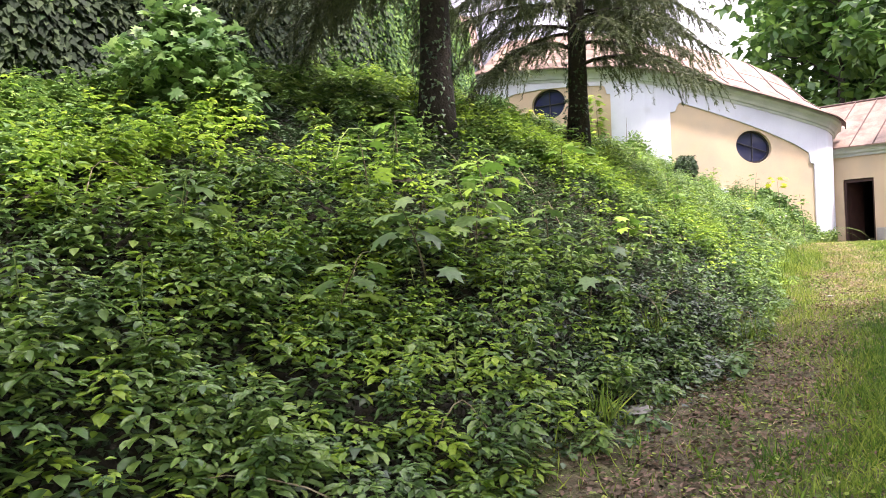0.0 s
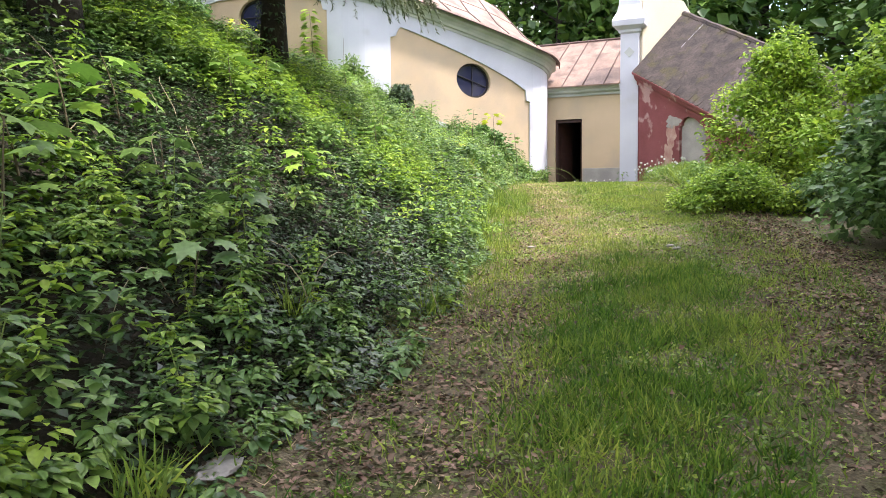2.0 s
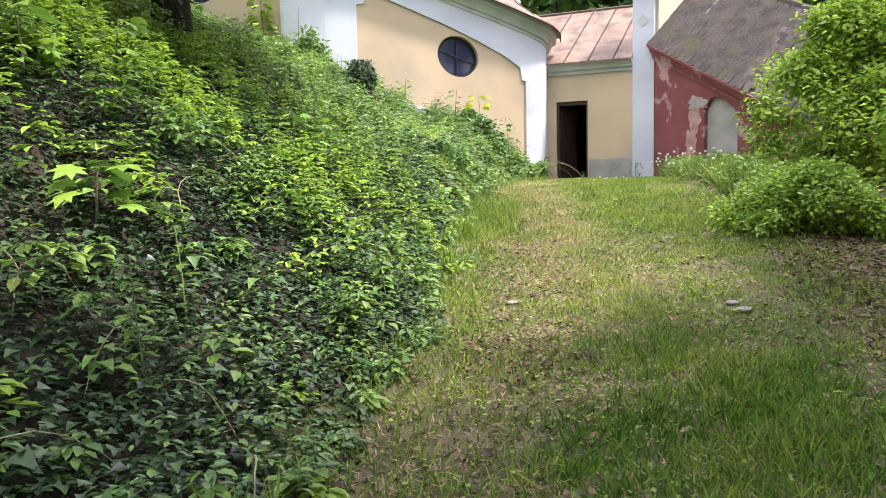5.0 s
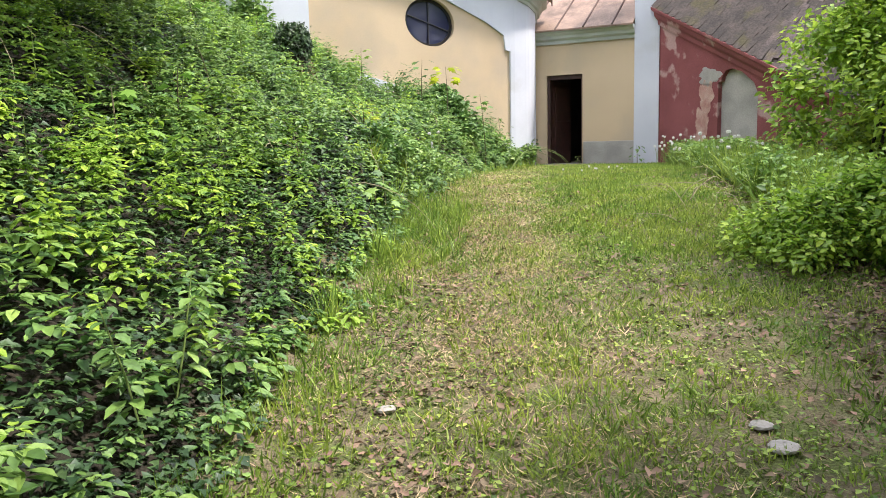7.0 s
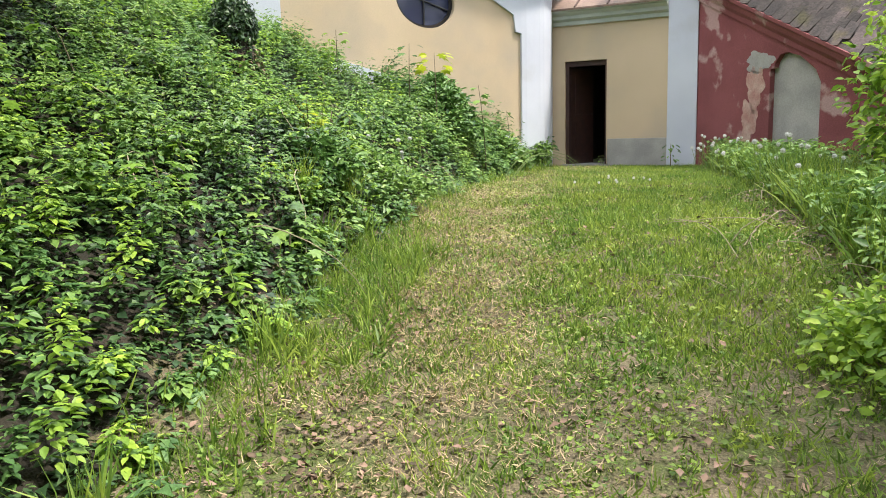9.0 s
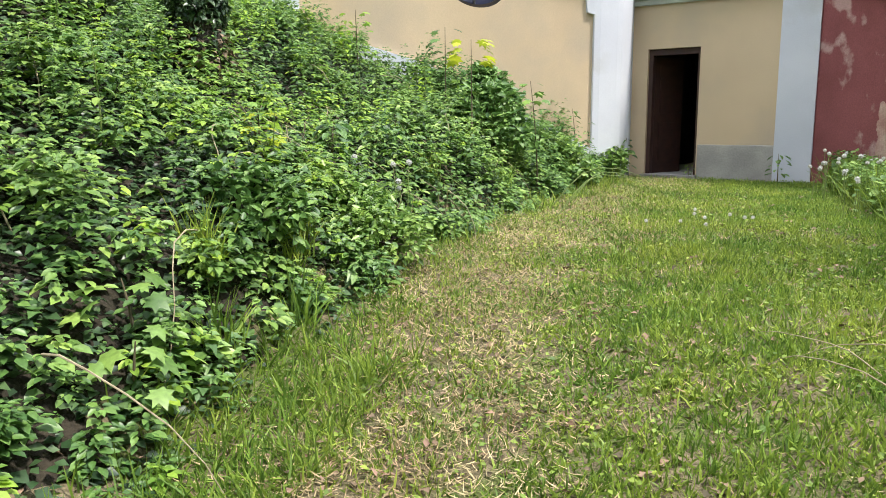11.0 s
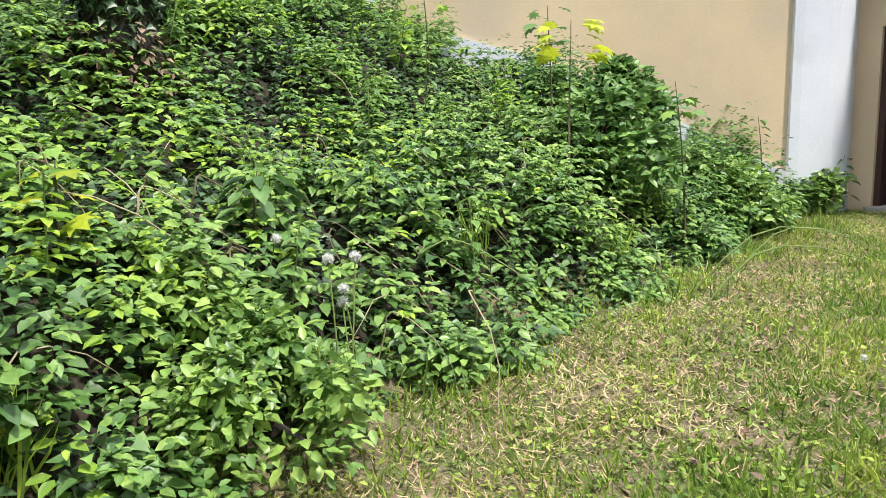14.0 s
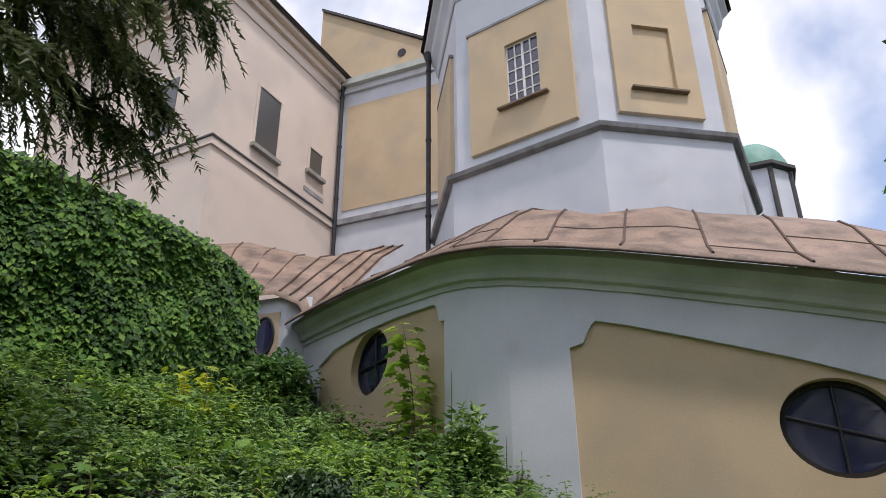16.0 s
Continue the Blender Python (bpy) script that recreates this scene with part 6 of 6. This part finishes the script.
for k in range(9):
    dandelion((2.6 + dr.uniform(-0.4, 0.4), -5.6 + dr.uniform(-0.5, 0.5)), dr.uniform(0.06, 0.12), 0.02)

# weeds along the far edge of the path
n = 21000
t = rng.random(n)
wx = np.interp(t, [0, 0.3, 0.65, 1], [3.0, 3.75, 4.55, 5.5]) + np.abs(rng.normal(0, 0.5, n)) - 0.1
wy = np.interp(t, [0, 0.3, 0.65, 1], [-0.5, -3.0, -6.0, -9.6]) + rng.normal(0, 0.3, n)
ok = wy < -0.3
wx, wy = wx[ok], wy[ok]
n = len(wx)
hh = (0.1 + 0.42 * patch(wx, wy, 2.1, 1.5)) * rng.random(n) ** 0.6
leafy = rng.random(n) < 0.62
for sel, nm, shp, mt, lb in ((leafy, "edge_weeds", "herb", M_HERB, "leafy green weeds along the path edge"), (~leafy, "edge_grass", "blade", M_GRASS, "tall thin grass among the weeds")):
    m = int(sel.sum())
    p_ = np.stack([wx[sel], wy[sel], ground_z(wx[sel], wy[sel]) + (hh[sel] if nm == "edge_weeds" else 0)], 1)
    if nm == "edge_weeds":
        scatter(nm, shp, p_, turn_dirs(m, -30, 40), ups(m, 0.4), rng.uniform(0.05, 0.10, m), mt, label=lb, category="weeds", kind="stuff")
    else:
        scatter(nm, shp, p_, turn_dirs(m, 45, 88), turn_dirs(m, -10, 10), rng.uniform(0.2, 0.55, m), mt, label=lb, category="grass", kind="stuff", width=rng.uniform(0.08, 0.14, m))

# rotten stump under ivy
stump = thing("ivy_stump", "old tree stump overgrown with dark ivy", "stump", (-1.25, -8.0, float(ground_z(-1.25, -8.0))))
sz0 = float(ground_z(-1.25, -8.0)) + 0.34
under(part("stump", tube([(-1.25, -8.0, sz0 - 0.62), (-1.24, -8.0, sz0 + 0.25), (-1.27, -8.02, sz0 + 0.4), (-1.3, -8.02, sz0 + 0.47)], [0.26, 0.19, 0.14, 0.07], 12), M_BARK, smooth=True), stump)
m = 2400
w, t = rng.uniform(0, 2 * np.pi, m), rng.random(m) ** 0.55
t = np.where(rng.random(m) < 0.75, 0.42 + 0.58 * t, t)
rr = np.where(t > 0.45, 0.24 * np.sqrt(np.clip(1 - ((t - 0.68) / 0.36) ** 2, 0.02, 1)), 0.3 - 0.2 * t) + rng.uniform(-0.03, 0.04, m)
p_ = np.stack([-1.25 + np.cos(w) * rr, -8.0 + np.sin(w) * rr, sz0 - 0.42 + 0.92 * t], 1)
top_ = rng.random(m) < 0.12
p_[top_, 0] = -1.26 + rng.normal(0, 0.1, top_.sum())
p_[top_, 1] = -8.0 + rng.normal(0, 0.1, top_.sum())
p_[top_, 2] = sz0 + 0.48 + rng.uniform(-0.03, 0.06, top_.sum())
scatter("stump_ivy", "ivy", p_, np.stack([np.cos(w) * 0.6, np.sin(w) * 0.6, -np.ones(m)], 1) + rng.normal(0, 0.8, (m, 3)), np.stack([np.cos(w), np.sin(w), np.full(m, 0.8)], 1) + rng.normal(0, 0.4, (m, 3)), rng.uniform(0.04, 0.065, m), M_IVY, stump)
m = 260
w, t = rng.uniform(0, 2 * np.pi, m), rng.random(m)
rr = 0.33 - 0.12 * t + rng.uniform(-0.03, 0.05, m)
scatter("dead_leaves", "dead", np.stack([-1.23 + np.cos(w) * rr, -8.02 + np.sin(w) * rr, sz0 - 0.42 + 0.42 * t], 1), np.stack([np.cos(w), np.sin(w), -np.ones(m)], 1) + rng.normal(0, 0.5, (m, 3)), np.stack([np.cos(w), np.sin(w), np.full(m, 0.6)], 1) + rng.normal(0, 0.4, (m, 3)), rng.uniform(0.04, 0.08, m), M_LITTER, stump)

# dry stalks, twigs and bent bramble canes
tw = random.Random(3)


def cane(name, label, a, b, h, r, mat, group):
    """A thin cane arching from a to b."""
    za, zb = float(ground_z(*a)), float(ground_z(*b))
    pts = []
    for u in between(0, 1, 7):
        pts.append((a[0] + (b[0] - a[0]) * u + 0.03 * math.sin(9 * u + a[0]), a[1] + (b[1] - a[1]) * u + 0.03 * math.cos(7 * u), za + (zb - za) * u + 0.02 + 4 * h * u * (1 - u) * (1 - 0.3 * u)))
    ob = part(name, tube(pts, [r * (1.1 - 0.8 * u) for u in between(0, 1, 7)], 5), mat)
    return tagged(ob, label, "twig", group)


for k in range(64):
    b0 = tw.uniform(-24, -3)
    a0 = float(foot_x(b0)) - tw.uniform(0.1, 4.0)
    if not bool(outdoors(np.array(a0), np.array(b0))) or b0 > -4 and a0 < 0:
        continue
    w0, ln = tw.uniform(0, 6.28), tw.uniform(0.35, 1.1)
    a1, b1 = a0 + math.cos(w0) * ln, b0 + math.sin(w0) * ln
    if bool(outdoors(np.array(a1), np.array(b1))):
        cane("dry_twig", "thin dry stalk lying over the ground cover", (a0, b0), (a1, b1), tw.uniform(0.2, 0.42), tw.uniform(0.003, 0.006), M_DRYSTEM, "dry stalks")
for k in range(26):
    a0, b0 = 4.9 + tw.uniform(-0.5, 0.8), -8.6 + tw.uniform(-1.6, 2.2)
    w0, ln = tw.uniform(0, 6.28), tw.uniform(0.4, 1.0)
    cane("dry_twig", "dry pale stalk leaning in the weeds", (a0, b0), (a0 + math.cos(w0) * ln, b0 + math.sin(w0) * ln), tw.uniform(0.05, 0.26), tw.uniform(0.002, 0.005), M_DRYSTEM, "dry stalks")
for a, b, h0 in (((1.2, -5.7), (2.0, -4.6), 0.45), ((0.9, -5.3), (1.9, -4.2), 0.5), ((0.8, -4.6), (1.5, -3.6), 0.4), ((-0.6, -6.9), (0.6, -6.4), 0.5), ((0.4, -7.2), (0.9, -6.5), 0.35), ((2.9, -20.8), (2.3, -19.6), 0.6), ((1.6, -21.3), (1.0, -20.0), 0.7)):
    cane("bramble_cane", "arching green bramble cane", a, b, h0, 0.006, M_STALK, "bramble canes")

for k in range(44):
    a0, b0 = ((0.35, -8.35), (0.15, -6.75), (-0.2, -7.4))[k % 3]
    a0, b0 = a0 + tw.gauss(0, 0.22), b0 + tw.gauss(0, 0.22)
    w0, ln = tw.uniform(0, 6.28), tw.uniform(0.25, 0.7)
    cane("dry_twig", "thin brown dead stem tangled in the bank", (a0, b0), (a0 + math.cos(w0) * ln, b0 + math.sin(w0) * ln), tw.uniform(0.1, 0.32), tw.uniform(0.003, 0.006), M_TWIG if k % 4 else M_DRYSTEM, "dry stalks")
for a0, b0, h0 in ((-4.25, -5.72, 1.25), (-3.75, -5.3, 0.75), (-3.6, -5.2, 0.65)):
    z0 = float(ground_z(a0, b0))
    st = part("dry_stalk", tube([(a0, b0, z0 - 0.03), (a0 + 0.02, b0 - 0.01, z0 + h0 * 0.6), (a0 + 0.05, b0 - 0.02, z0 + h0)], [0.008, 0.006, 0.003], 5), M_TWIG)
    tagged(st, "thin brown dead stalk standing before the white pilaster", "stalk", "dry stalks")
# pale stones on the path
for a, b, r in ((5.72, -14.1, 0.065), (5.62, -13.92, 0.05), (4.75, -21.0, 0.11), (3.95, -14.3, 0.05), (4.6, -19.6, 0.06)):
    bm = bmesh.new()
    bmesh.ops.create_icosphere(bm, subdivisions=2, radius=r)
    for vt in bm.verts:
        vt.co *= 1 + 0.6 * noise.noise(vt.co * 9 + Vector((a, b, 0)))
        vt.co.z *= 0.35
    st = part("stone", bm, M_STONE)
    st.location = (a, b, float(ground_z(a, b)) + 0.015)
    tagged(st, "small pale flat stone lying in the grass", "stone", "stones on the path")


# old plain tiles on the wing roof, each laid a little unevenly
ea, eb = red(0, -0.2, rake(0) + 0.03), red(0, RUNB, rake(0) + RISE)
up_r = (eb - ea)
run_r = up_r.length
up_r = up_r.normalized()
along_r = (red(1, 0, rake(1)) - red(0, 0, rake(0))).normalized()
out_r = along_r.cross(up_r).normalized()
if out_r.z < 0:
    out_r = -out_r
tile_me = bpy.data.meshes.new("roof_tile")
tv = [(-0.085, 0, 0), (0.085, 0, 0), (0.085, 0.3, 0), (-0.085, 0.3, 0)]
tb = [(x_ * 1.0, y_ + (0.0 if y_ else -0.0), 0.016) for x_, y_, _ in tv]
tile_me.from_pydata([*tv, *tb, (0, -0.035, 0.0), (0, -0.035, 0.016)], [], [(4, 9, 5, 6, 7), (0, 8, 9, 4), (8, 1, 5, 9), (1, 2, 6, 5), (3, 0, 4, 7)])
tile_me.materials.append(M_TILE)
tl = random.Random(12)
rest_v, rest_f = [], []
rows_n = int(run_r / 0.17)
count = 0
for r_ in range(rows_n):
    c_n = int(LEN / 0.18)
    for c_ in range(c_n):
        a_ = (c_ + 0.5 * (r_ % 2) + 0.3) * 0.18
        if a_ > LEN - 0.1 or tl.random() < 0.015:
            continue
        o_ = ea + along_r * (a_ * math.sqrt(1 + 0.49 ** 2)) + up_r * (r_ * 0.17) + out_r * (0.012 + tl.uniform(0, 0.012))
        rot = Matrix((along_r, up_r, out_r)).transposed().to_4x4()
        m_ = Matrix.Translation(o_) @ rot @ pose(0, 0, 0, 3.5 + tl.uniform(-1.5, 2), tl.uniform(-2.5, 2.5), tl.uniform(-3, 3))
        if a_ < 2.9 and count < 300 and r_ % 1 == 0:
            t_ = new("roof_tile", tile_me)
            t_.parent = wing_roof
            t_.matrix_basis = m_
            count += 1
        else:
            k0 = len(rest_v)
            rest_v += [m_ @ v_.co for v_ in tile_me.vertices]
            rest_f += [tuple(k0 + q for q in p_.vertices) for p_ in tile_me.polygons]
rest = part("tile_field", (rest_v, rest_f), M_TILE, wing_roof)
rest["kind"] = "stuff"
